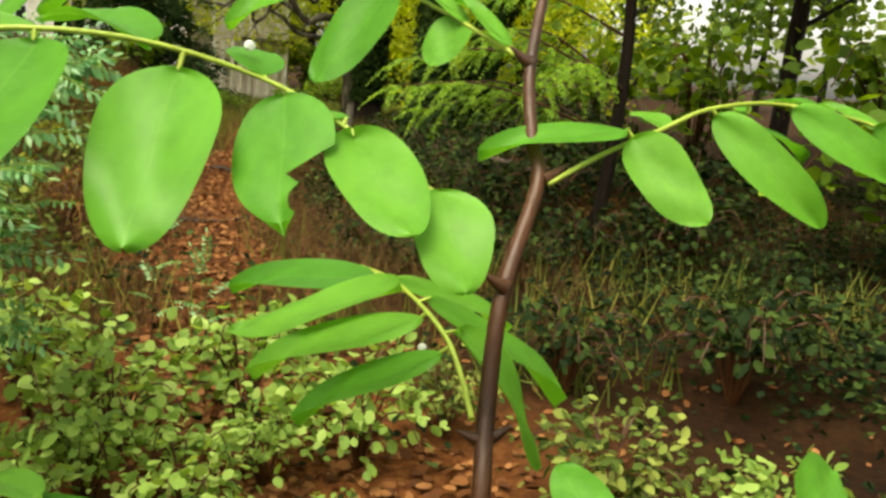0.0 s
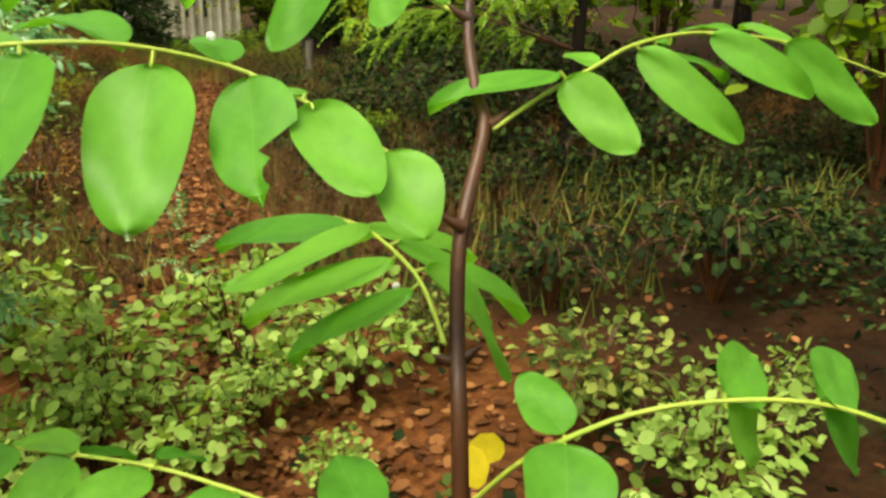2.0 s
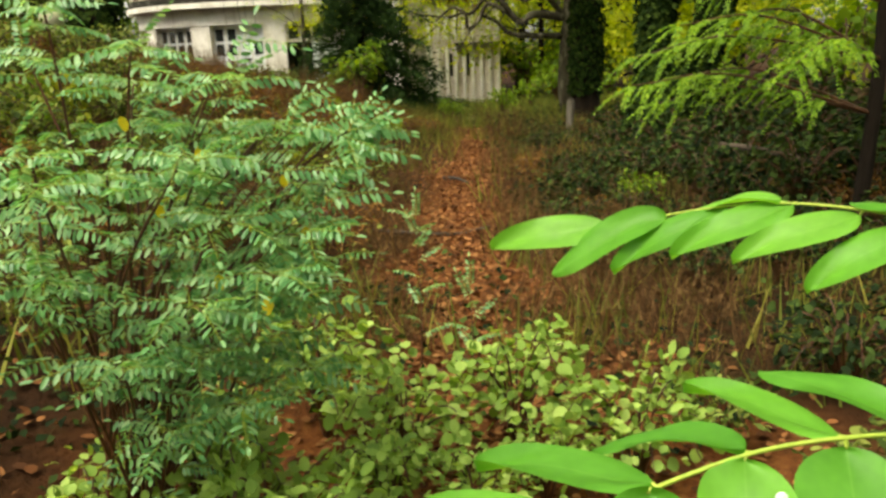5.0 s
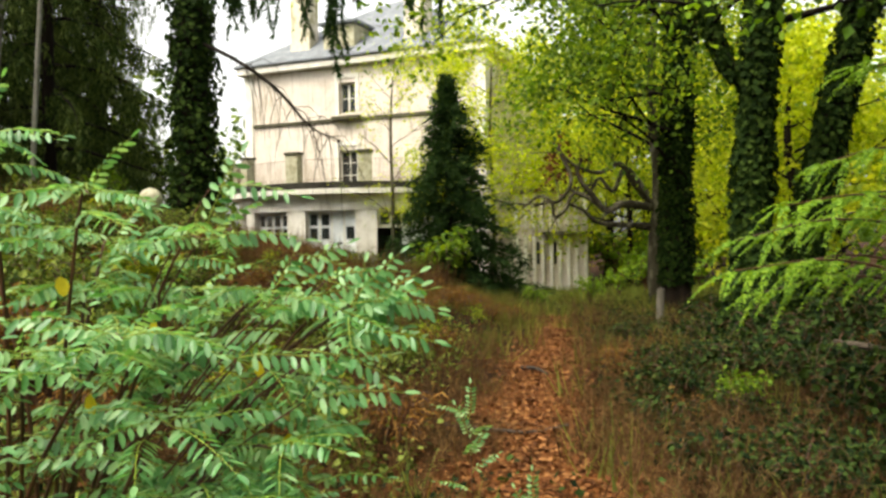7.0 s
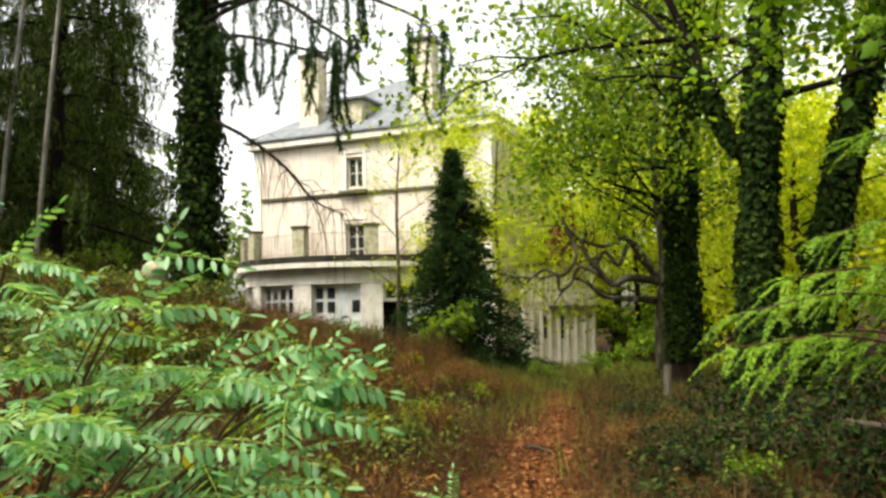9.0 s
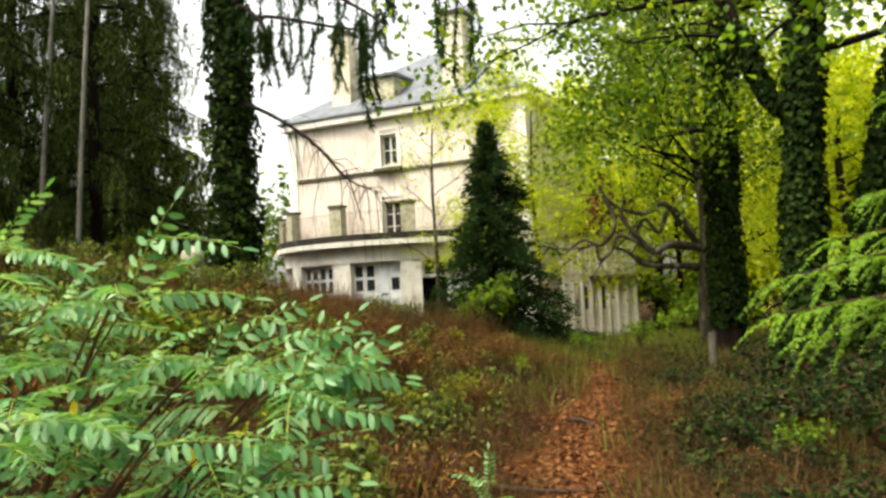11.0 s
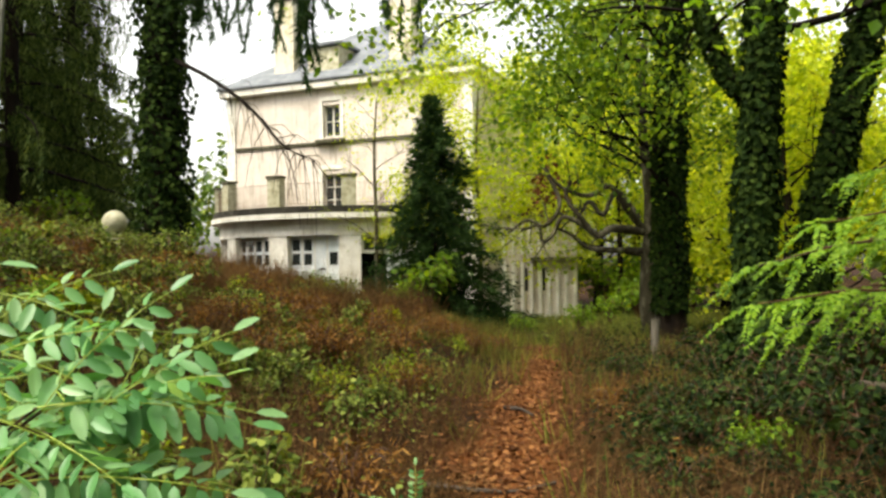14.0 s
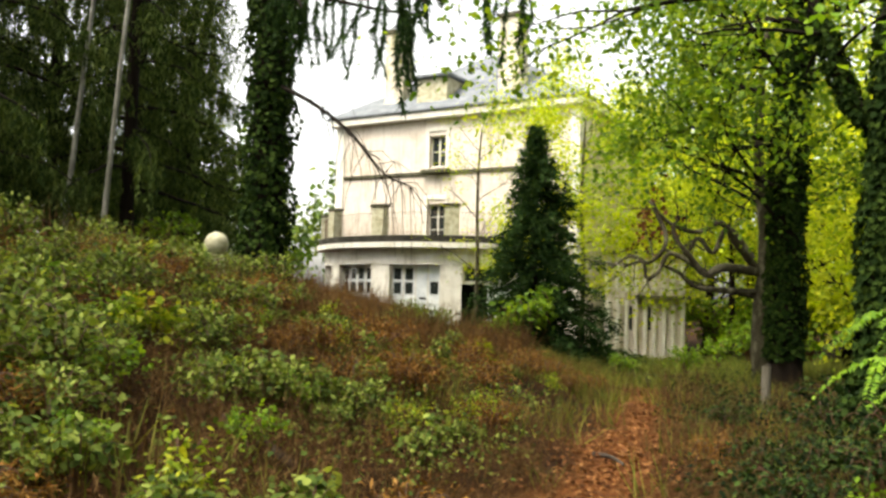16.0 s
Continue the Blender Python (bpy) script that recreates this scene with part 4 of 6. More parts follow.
def unseen_shade_woods():
    """Unseen trees behind the camera, added for their shade, and low cover at the wood's edge."""
    for x, y, hgt in ((-6, -7, 11), (0.5, -9, 12), (6, -6, 11), (-11, 0, 12), (9, -2, 10), (-9.5, 6.5, 12)):
        leafy_tree("hornbeam", "unseen leafy green broadleaf tree added to shade the path from behind", x, y, [(0, 0, 0), (0.1, 0, hgt * 0.4), (0.2, 0, hgt * 0.7), (0.1, 0, hgt)], (0.16, 0.14, 0.09, 0.03),
                   ways(11, 0.35, 1.0, 2.9), M_LEAF_DARK, 9, 0.2, 0.45)


unseen_shade_woods()

# ---------------------------------------------------------------- undergrowth


def on_ground(xy):
    return np.column_stack((xy, height_at(xy[:, 0], xy[:, 1])))


def off_path(xy, gap):
    d = np.abs(xy[:, 0] - path_x(xy[:, 1]))
    return xy[d > gap + 0.25 * np.sin(xy[:, 1] * 3.1 + xy[:, 0])]


def region(n, x0, x1, y0, y1, power=1.0):
    return np.column_stack((RNG.uniform(x0, x1, n), y0 + (y1 - y0) * RNG.uniform(0, 1, n) ** power))


def patchy(xy, scale, cut, seed=0.0):
    keep = [noise.noise(Vector((x * scale + seed, y * scale, seed))) > cut for x, y in xy]
    return xy[np.array(keep)]


def dead_stalks():
    """Fine dry stems with many side twigs, thinning out under the eastern trees."""
    xy = off_path(np.vstack((region(9500, -11, 1.6, 3.4, 24, 1.3), region(3300, 0.5, 6, 3.6, 20, 1.2), region(700, -2.5, 1.5, 2.6, 7), region(1500, -5.0, -1.6, 13, 19))), 0.42)
    xy = patchy(xy, 0.35, -0.2)
    base = on_ground(xy)
    h = Heap()
    n = len(base)
    lush = np.array([noise.noise(Vector((x * 0.5, y * 0.5, 3.3))) for x, y in xy])
    tall = RNG.uniform(0.16, 0.42, n) * (1 + 0.9 * np.clip(lush, -0.4, 1)) * (1 + 0.7 * smooth(12.5, 14.5, xy[:, 1]) * (xy[:, 0] < -1.5))
    for _ in range(3):
        p = base + RNG.normal(0, 0.08, (n, 3)) * (1, 1, 0)
        way = RNG.normal(0, 0.3, (n, 3)) + (0, 0, 1)
        ln = tall * RNG.uniform(0.6, 1.2, n)
        scatter(h, NEEDLE_V, NEEDLE_F, p, way, RNG.normal(0, 1, (n, 3)), ln, 0.15)
        tip = p + unit(way) * ln[:, None]
        for _ in range(12):
            f = RNG.uniform(0.2, 1.0, n)[:, None]
            q = p + (tip - p) * f
            w = RNG.normal(0, 0.8, (n, 3)) + (0, 0, 0.45)
            scatter(h, NEEDLE_V, NEEDLE_F, q, w, RNG.normal(0, 1, (n, 3)), RNG.uniform(0.03, 0.12, n), 0.32)
    tagged(new("dead_bracken", h.mesh("dead_bracken", M_STALK)), "dry brown bracken and heather stalks covering the bank", "bracken", kind="stuff")


def grass():
    xy = np.vstack((off_path(region(750, -3, 4, 2.5, 16, 1.2), 0.4), region(5200, -8, 9, 15, 34)))
    xy = patchy(xy, 0.5, -0.1, 4.0)
    base = on_ground(xy)
    h = Heap()
    n = len(base)
    for _ in range(9):
        p = base + RNG.normal(0, 0.09, (n, 3)) * (1, 1, 0)
        way = RNG.normal(0, 0.35, (n, 3)) + (0, 0, 1)
        scatter(h, NEEDLE_V, NEEDLE_F, p, way, RNG.normal(0, 1, (n, 3)), RNG.uniform(0.15, 0.45, n), 0.35)
    tagged(new("grass", h.mesh("grass", M_GRASS)), "thin yellow-green grass tufts in the clearing", "grass", kind="stuff")


def litter():
    y = 1.0 + 18 * RNG.uniform(0, 1, 9000) ** 1.3
    a = np.column_stack((path_x(y) + RNG.normal(0, 0.29, 9000), y))
    a = np.vstack((a, region(6000, -6, 1.3, 1.0, 15, 1.2), region(2600, -1.4, 1.0, 1.0, 5.5), region(3200, -5, 5, -5, 4.5)))
    pos = on_ground(a) + np.column_stack((np.zeros((len(a), 2)), RNG.uniform(0.004, 0.03, len(a))))
    way = RNG.normal(0, 1, pos.shape) * (1, 1, 0.15)
    nrm = RNG.normal(0, 0.35, pos.shape) + (0, 0, 1)
    h = Heap()
    scatter(h, OVAL_V + np.array((0, 0, 0.0)), OVAL_T, pos, way, nrm, RNG.uniform(0.025, 0.065, len(a)), 1.0)
    tagged(new("leaf_litter", h.mesh("leaf_litter", M_LITTER)), "fallen rust-brown leaves strewn along the path", "leaf litter", kind="stuff")


def cover(name, label, xy, material):
    """Low leaves that cover the ground in patches."""
    base = on_ground(xy)
    k = 12
    pos = np.repeat(base, k, 0) + RNG.normal(0, 0.13, (len(base) * k, 3)) * (1, 1, 0)
    top = 0.16 + 0.3 * np.repeat(RNG.uniform(0, 1, len(base)) ** 2, k)
    pos[:, 2] = height_at(pos[:, 0], pos[:, 1]) + RNG.uniform(0.02, 1, len(pos)) * top
    way = RNG.normal(0, 1, pos.shape) * (1, 1, 0.5)
    nrm = RNG.normal(0, 0.6, pos.shape) + (0, 0, 1)
    h = Heap()
    scatter(h, SIMPLE_V, SIMPLE_F, pos, way, nrm, RNG.uniform(0.03, 0.065, len(pos)), 1.1)
    tagged(new(name, h.mesh(name, material)), label, "undergrowth", kind="stuff")


def ground_cover():
    west = np.vstack((off_path(region(3600, -11, -0.6, 3.0, 20, 1.3), 0.5), region(1600, -9, 6, 19, 33)))
    cover("bramble_cover", "low green brambles among the dead stalks", np.vstack((patchy(west, 0.7, 0.05, 9.0), off_path(region(250, -7, 0.5, 5, 14, 1.2), 1.1))), M_BRAMBLE)
    # the east side takes the leaf colour with canopy shade painted in
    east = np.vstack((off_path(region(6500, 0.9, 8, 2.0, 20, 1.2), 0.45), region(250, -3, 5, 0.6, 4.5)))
    cover("ivy_cover", "ground ivy, its green darkened for the shade of the eastern trees", np.vstack((patchy(east, 0.7, 0.08, 9.0), region(160, -3, 5, 0.6, 4.5))), M_SHADE_COVER)


dead_stalks()
grass()
litter()
ground_cover()


def bramble(seed, height, width, material, leaf=0.075, arcs=14, wide=1.1):
    """A loose shrub of arching canes; returned as meshes to share."""
    h, hl = Heap(), Heap()
    for k in range(arcs):
        a = 2.4 * k + RNG.uniform(0, 0.7)
        d = np.array((math.cos(a), math.sin(a), 0))
        r, z = width * RNG.uniform(0.5, 1.0), height * RNG.uniform(0.55, 1.1)
        q = bezier([(0, 0, -0.05), d * r * 0.3 + (0, 0, z * 0.75), d * r * 0.7 + (0, 0, z), d * r + (0, 0, z * 0.7)], 12)
        tube(h, q, np.linspace(0.009, 0.003, 12), 4)
        m = int(26 * (r + z))
        v = RNG.uniform(0.25, 1, m) * 11
        i = np.clip(v.astype(int), 0, 10)
        c = q[i] + (q[i + 1] - q[i]) * (v - i)[:, None] + RNG.normal(0, 0.06, (m, 3))
        way = d + RNG.normal(0, 0.8, c.shape) - (0, 0, 0.2)
        scatter(hl, OVAL_V, OVAL_T, c, way, RNG.normal(0, 0.45, c.shape) + (0, 0, 1), leaf * RNG.uniform(0.5, 1.35, m), wide)
    return h.mesh("cane_tangle", M_TWIG), hl.mesh("foliage", material)


def plant_shrub(kit, name, label, x, y, turn, scale, category="shrub", group=""):
    ob = thing(name, label, category, Matrix.Translation((x, y, ground_z(x, y))) @ pose(0, 0, 0, 0, 0, turn) @ Matrix.Scale(scale, 4), group)
    tagged(part("cane_tangle", kit[0], M_TWIG, ob), kind="stuff")
    tagged(part("foliage", kit[1], kit[1].materials[0], ob), kind="stuff")
    return ob


FRESH = [bramble(i + 40, 0.7, 0.5, M_FRESH, 0.075, 16) for i in range(2)]
KITS = [bramble(i, 0.6, 0.55, M_BRAMBLE, 0.07, 20, 0.9) for i in range(3)]
# same bramble as KITS, with leaves coloured darker in place of tree shade
SHADE_DARK = [bramble(i + 9, 0.6, 0.55, M_SHADE_COVER, 0.065, 22, 0.9) for i in range(2)]
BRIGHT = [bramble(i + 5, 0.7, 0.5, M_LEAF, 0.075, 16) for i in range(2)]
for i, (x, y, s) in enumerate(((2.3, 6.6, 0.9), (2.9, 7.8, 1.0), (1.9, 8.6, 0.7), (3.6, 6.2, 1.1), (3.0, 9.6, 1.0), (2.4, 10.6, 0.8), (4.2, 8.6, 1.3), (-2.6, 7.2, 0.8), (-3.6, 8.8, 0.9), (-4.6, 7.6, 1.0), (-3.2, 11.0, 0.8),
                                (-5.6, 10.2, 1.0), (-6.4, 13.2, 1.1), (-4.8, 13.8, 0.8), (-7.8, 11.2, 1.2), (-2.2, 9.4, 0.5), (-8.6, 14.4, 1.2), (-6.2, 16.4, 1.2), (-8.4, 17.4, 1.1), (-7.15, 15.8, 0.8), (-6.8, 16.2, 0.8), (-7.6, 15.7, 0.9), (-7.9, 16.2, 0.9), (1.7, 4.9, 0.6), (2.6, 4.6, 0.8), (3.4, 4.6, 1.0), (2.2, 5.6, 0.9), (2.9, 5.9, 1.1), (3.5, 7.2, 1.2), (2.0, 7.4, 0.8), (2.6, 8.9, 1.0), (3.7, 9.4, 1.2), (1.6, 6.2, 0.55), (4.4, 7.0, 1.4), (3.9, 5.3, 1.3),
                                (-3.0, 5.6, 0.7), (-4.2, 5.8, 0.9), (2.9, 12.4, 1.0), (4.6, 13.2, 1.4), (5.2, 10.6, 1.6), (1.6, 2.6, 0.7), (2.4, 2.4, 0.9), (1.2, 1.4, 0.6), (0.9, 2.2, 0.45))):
    # east of the path the leaf colour itself carries the shade
    plant_shrub(SHADE_DARK[i % 2] if x > 1.2 else KITS[i % 3], "bramble", "low arching bramble with green leaves", x, y, 67 * i, s, group="brambles")
for i, (x, y, s) in enumerate(((-2.7, 5.4, 0.45), (-3.8, 6.2, 0.5), (-4.4, 8.4, 0.6), (-3.0, 8.2, 0.4), (-5.4, 9.0, 0.6), (-4.0, 10.6, 0.5), (-6.4, 11.4, 0.7), (-2.4, 10.2, 0.35), (-5.2, 6.6, 0.6), (-2.1, 6.3, 0.5), (-2.4, 7.9, 0.5), (-3.3, 6.6, 0.6), (-1.95, 24.6, 2.4), (1.75, 6.6, 0.5), (0.6, 20.5, 0.8), (2.2, 23, 1.0), (-2.6, 22.5, 0.9), (5.4, 15.6, 1.6), (6.0, 18.0, 1.8), (4.4, 22.0, 1.5), (-9.8, 19.0, 1.6), (-8.0, 22, 1.6), (-5.5, 25, 1.2), (3.4, 26, 1.2), (4.8, 28, 1.6), (4.6, 36.5, 3.2), (6.2, 38, 3.6), (5.6, 33.5, 3.0), (8.0, 37, 3.8), (7.2, 32, 3.2), (9.5, 33, 3.6), (5.0, 30.5, 2.2))):
    plant_shrub(BRIGHT[i % 2], "young_shrub", "fresh green self-sown shrub in the clearing", x, y, 101 * i, s, group="young shrubs")


for i, (x, y, s) in enumerate(((-0.45, 0.75, 0.5), (-0.75, 1.1, 0.55), (-0.2, 0.6, 0.45), (-0.95, 0.6, 0.5), (-0.35, 2.15, 0.6), (0.1, 2.3, 0.65), (0.5, 1.95, 0.6), (-0.7, 2.5, 0.7), (1.25, 0.85, 0.55), (1.0, 0.6, 0.45), (1.7, 1.2, 0.5), (0.3, 1.3, 0.3), (-0.1, 1.55, 0.5), (-0.4, 1.75, 0.5), (0.15, 1.85, 0.45), (-1.25, 1.5, 0.55), (-1.5, 1.0, 0.5), (-1.05, 1.9, 0.55), (-0.75, 1.45, 0.6), (-0.95, 1.65, 0.6), (-0.6, 1.3, 0.55), (6.2, 3.4, 2.4), (7.4, 5.2, 2.8), (5.8, 1.6, 2.0), (8.4, 8.0, 3.0), (6.6, 9.6, 2.6), (9.5, 3.5, 3.2), (6.4, 12.5, 2.6), (4.6, 3.6, 1.8))):
    plant_shrub(FRESH[i % 2] if i < 21 else BRIGHT[i % 2], "young_shrub", "fresh green self-sown shrub behind the sapling", x, y, 77 * i, s, group="young shrubs")


RUSTY = [bramble(i + 20, 0.55, 0.45, M_RUST, 0.085, 26, 0.28) for i in range(3)]
LIME = [bramble(i + 30, 0.65, 0.42, M_LIME, 0.10, 11) for i in range(2)]


def log_bed(xy):
    """The small bare patch in which the log lies."""
    return (np.abs(xy[:, 0] + 2.05) < 0.75) & (np.abs(xy[:, 1] - 6.0) < 0.95)


def thicket():
    """Rusty bracken, yellowing brambles and green ones mixed over the western bank."""
    spots = off_path(region(520, -9, 1.0, 4.2, 19, 1.25), 0.9)
    spots = spots[(spots[:, 0] < path_x(spots[:, 1]) - 0.8)]
    clear = (np.hypot(spots[:, 0] + 6.1, spots[:, 1] - 17.0) > 0.9) & ~log_bed(spots)
    for i, (x, y) in enumerate(spots[clear][:230]):
        s = RNG.uniform(0.45, 0.95) * (0.75 + 0.25 * min(1.0, (path_x(y) - x) / 4))
        pick = noise.noise(Vector((x * 0.45, y * 0.45, 7.7))) + RNG.normal(0, 0.18)
        if pick > -0.10 or path_x(y) - x < 2.0:
            plant_shrub(RUSTY[i % 3], "bracken", "rust-brown dying bracken clump on the bank", x, y, 71 * i, s, "bracken", "bracken clumps")
        elif pick > -0.27:
            plant_shrub(LIME[i % 2], "bramble", "yellowing bramble with pale lime leaves", x, y, 71 * i, s * 0.8, group="brambles")
        else:
            plant_shrub(KITS[i % 3], "bramble", "low arching bramble with green leaves", x, y, 71 * i, s, group="brambles")
    # mostly the shade-coloured brambles, which keep the eastern ground dark
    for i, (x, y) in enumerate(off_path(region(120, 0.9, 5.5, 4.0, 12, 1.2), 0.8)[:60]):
        kit, name, label = ((LIME[i % 2], "bramble", "yellowing bramble with pale lime leaves"), (SHADE_DARK[i % 2], "bramble", "low arching bramble with green leaves"), (RUSTY[i % 3], "bracken", "rust-brown dying bracken clump on the bank"))[(1, 1, 1, 1, 1, 2)[i % 6]]
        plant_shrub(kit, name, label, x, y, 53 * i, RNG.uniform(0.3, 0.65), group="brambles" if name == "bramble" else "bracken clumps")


def bank_sprigs():
    """Upright sprigs of lime and fresh green leaves that stand out of the dead stalks."""
    green = bramble(61, 0.75, 0.4, M_BRAMBLE, 0.085, 11, 0.9)
    pale = bramble(62, 0.75, 0.35, M_LIME, 0.075, 10, 0.9)
    spots = patchy(region(190, -7.5, -0.4, 4.6, 14.5, 1.35), 0.55, -0.02, 2.0)
    spots = spots[(spots[:, 0] < path_x(spots[:, 1]) - 1.0) & ~log_bed(spots)]
    for i, (x, y) in enumerate(spots):
        if i % 2:
            plant_shrub(green, "bramble", "low arching bramble with green leaves", x, y, 83 * i, RNG.uniform(0.35, 0.7), group="brambles")
        else:
            plant_shrub(pale, "bramble", "yellowing bramble with pale lime leaves", x, y, 83 * i, RNG.uniform(0.35, 0.65), group="brambles")


thicket()
bank_sprigs()


def ivy_mound(x, y, r, z):
    ob = thing("ivy_mound", "dark mound of ivy at the foot of a tree", "ivy", Matrix.Translation((x, y, ground_z(x, y))))
    n = 2600
    d = unit(RNG.normal(0, 1, (n, 3)))
    d[:, 2] = np.abs(d[:, 2])
    pos = d * np.array((r, r, z)) * RNG.uniform(0.8, 1.08, n)[:, None]
    h = Heap()
    scatter(h, SIMPLE_V, SIMPLE_F, pos, d * 0.4 + (0, 0, -0.8) + RNG.normal(0, 0.4, d.shape), d + RNG.normal(0, 0.3, d.shape), RNG.uniform(0.07, 0.14, n), 1.3)
    part("ivy_foliage", h.mesh("ivy_foliage", M_IVY), M_IVY, ob)
    hb = Heap()
    for k in range(9):
        a = 0.7 * k
        tube(hb, bezier([(0, 0, 0), (math.cos(a) * r * 0.5, math.sin(a) * r * 0.5, z * 0.7), (math.cos(a) * r * 0.9, math.sin(a) * r * 0.9, z * 0.3)], 8), np.linspace(0.02, 0.006, 8), 4)
    part("ivy_stemwork", hb.mesh("ivy_stemwork", M_BARK), M_BARK, ob)


ivy_mound(3.25, 10.75, 0.62, 1.15)

# ---------------------------------------------------------------- small fixed things
def stone_ball():
    x, y = -7.35, 16.46
    z = ground_z(x, y)
    ob = thing("stone_ball", "mossy pale stone ball on a short pier", "ornament", Matrix.Translation((x, y, z - 0.1)))
    top = 2.41 - z + 0.1
    bm = bmesh.new()
    bmesh.ops.create_uvsphere(bm, u_segments=28, v_segments=18, radius=0.235)
    bmesh.ops.translate(bm, verts=bm.verts, vec=(0, 0, top))
    for f in bm.faces:
        f.smooth = True
    part("ball", bm, M_STONE, ob, "round mossy stone ball")
    part("pier", box_bm((-0.17, -0.17, 0), (0.17, 0.17, max(0.2, top - 0.3)), 0.02), M_STONE, ob)
    bm = bmesh.new()
    bmesh.ops.create_cone(bm, cap_ends=True, segments=20, radius1=0.16, radius2=0.1, depth=0.14)
    bmesh.ops.translate(bm, verts=bm.verts, vec=(0, 0, max(0.2, top - 0.3) + 0.07))
    part("neck", bm, M_STONE, ob)


stone_ball()


def wooden_post():
    x, y = 2.4, 13.76
    z = ground_z(x, y)
    h = Heap()
    line = bezier([(0, 0, -0.1), (0.01, 0, 0.3), (0.03, 0.01, 0.72)], 8)
    tube(h, line, np.linspace(0.075, 0.06, 8), 9, 0.06)
    h.add(np.vstack((line[-1] + np.array([(0.07 * math.cos(a), 0.07 * math.sin(a), 0.02) for a in np.linspace(0, 2 * math.pi, 4, endpoint=False)]),)), np.array([(0, 1, 2, 3)]))
    ob = tagged(new("wooden_post", h.mesh("wooden_post", M_POST)), "short grey weathered wooden post beside the path", "post")
    ob.location = (x, y, z)


wooden_post()


def fallen_wood(name, label, points, r):
    h = Heap()
    q = bezier(points, 14)
    q[:, 2] = height_at(q[:, 0], q[:, 1]) + r * 0.8 + (q[:, 2])
    tube(h, q, r * np.linspace(1, 0.6, 14), 8, 0.08)
    return tagged(new(name, h.mesh(name, M_LOG)), label, "branch")


fallen_wood("log", "broken half-rotten log lying on the bank", [(-2.5, 6.75, 0.10), (-2.2, 6.6, 0.07), (-1.85, 6.45, 0.03)], 0.05)
fallen_wood("fallen_branch", "thin dark branch lying across the path", [(-0.75, 6.5, 0), (-0.4, 6.3, 0.02), (0.05, 6.25, 0), (0.35, 6.45, 0.01)], 0.02)
fallen_wood("fallen_branch", "crooked grey stick lying on the path", [(0.05, 9.4, 0), (0.2, 9.15, 0.03), (0.32, 8.95, 0)], 0.025)
fallen_wood("fallen_branch", "long dark dead branch among the brambles", [(2.6, 7.0, 0.5), (3.2, 6.6, 0.4), (4.0, 6.2, 0.2)], 0.03)

# ---------------------------------------------------------------- robinia leaves


def compound_leaf(pairs, length, leaflet, wide=1.0, droop=0.3, fold=0.75):
    """One pinnate leaf along +y: a stalk with drooping leaflets, as one mesh."""
    u = np.linspace(0, 1, 12)
    line = np.stack((0.03 * np.sin(u * 3), u, 0.2 * u - droop * u ** 2), 1) * length
    hs, hl = Heap(), Heap()
    tube(hs, line, np.linspace(0.0012, 0.0006, 12), 4)
    for k in range(pairs):
        v = (0.18 + 0.78 * k / pairs) * 11
        i = min(10, int(v))
        p = line[i] + (line[i + 1] - line[i]) * (v - i)
        for s in (-1, 1):
            f = fold * RNG.uniform(0.4, 1.3)
            way = np.array((s, 0.3 + RNG.normal(0, 0.15), -f))
            scatter(hl, OVAL_V, OVAL_T, [p + np.array((s * 0.003, 0, 0))], [way], [np.array((s * f, 0.1 + RNG.normal(0, 0.25), 1.0))], leaflet * (1 - 0.25 * abs(k / pairs - 0.4)) * RNG.uniform(0.85, 1.1), 0.8 * wide)
    scatter(hl, OVAL_V, OVAL_T, [line[-1]], [(0, 1, -0.4)], [(0, 0.3, 1)], leaflet * 0.9, 0.8 * wide)
    tri = [np.concatenate((q[:, :3], q[:, (0, 2, 3)])) for q in hs.f]
    n_stalk = sum(len(q) for q in tri)
    hs.f = tri
    hs.add(np.concatenate(hl.v), np.concatenate(hl.f))
    me = hs.mesh("compound_leaf", M_RACHIS)
    me.materials.append(M_ROBINIA)
    me.polygons.foreach_set("material_index", np.array([0] * n_stalk + [1] * (len(me.polygons) - n_stalk), np.int32))
    return me


LEAF_KITS = [compound_leaf(RNG.integers(7, 10), 0.18, 0.036, 0.68, 0.45) for _ in range(7)]


def hang_leaf(parent, p, way, scale=1.0, k=0, up=(0, 0, 1)):
    """Sets one compound leaf under a parent at p, pointing along way (parent's space)."""
    r = frames_of(np.asarray(way, float), np.asarray(up, float))
    m = Matrix([list(row) for row in r]).to_4x4()
    ob = part("compound_leaf", LEAF_KITS[k % 7], M_ROBINIA, parent)
    ob.matrix_basis = Matrix.Translation(p) @ m @ Matrix.Scale(scale, 4)
    return ob


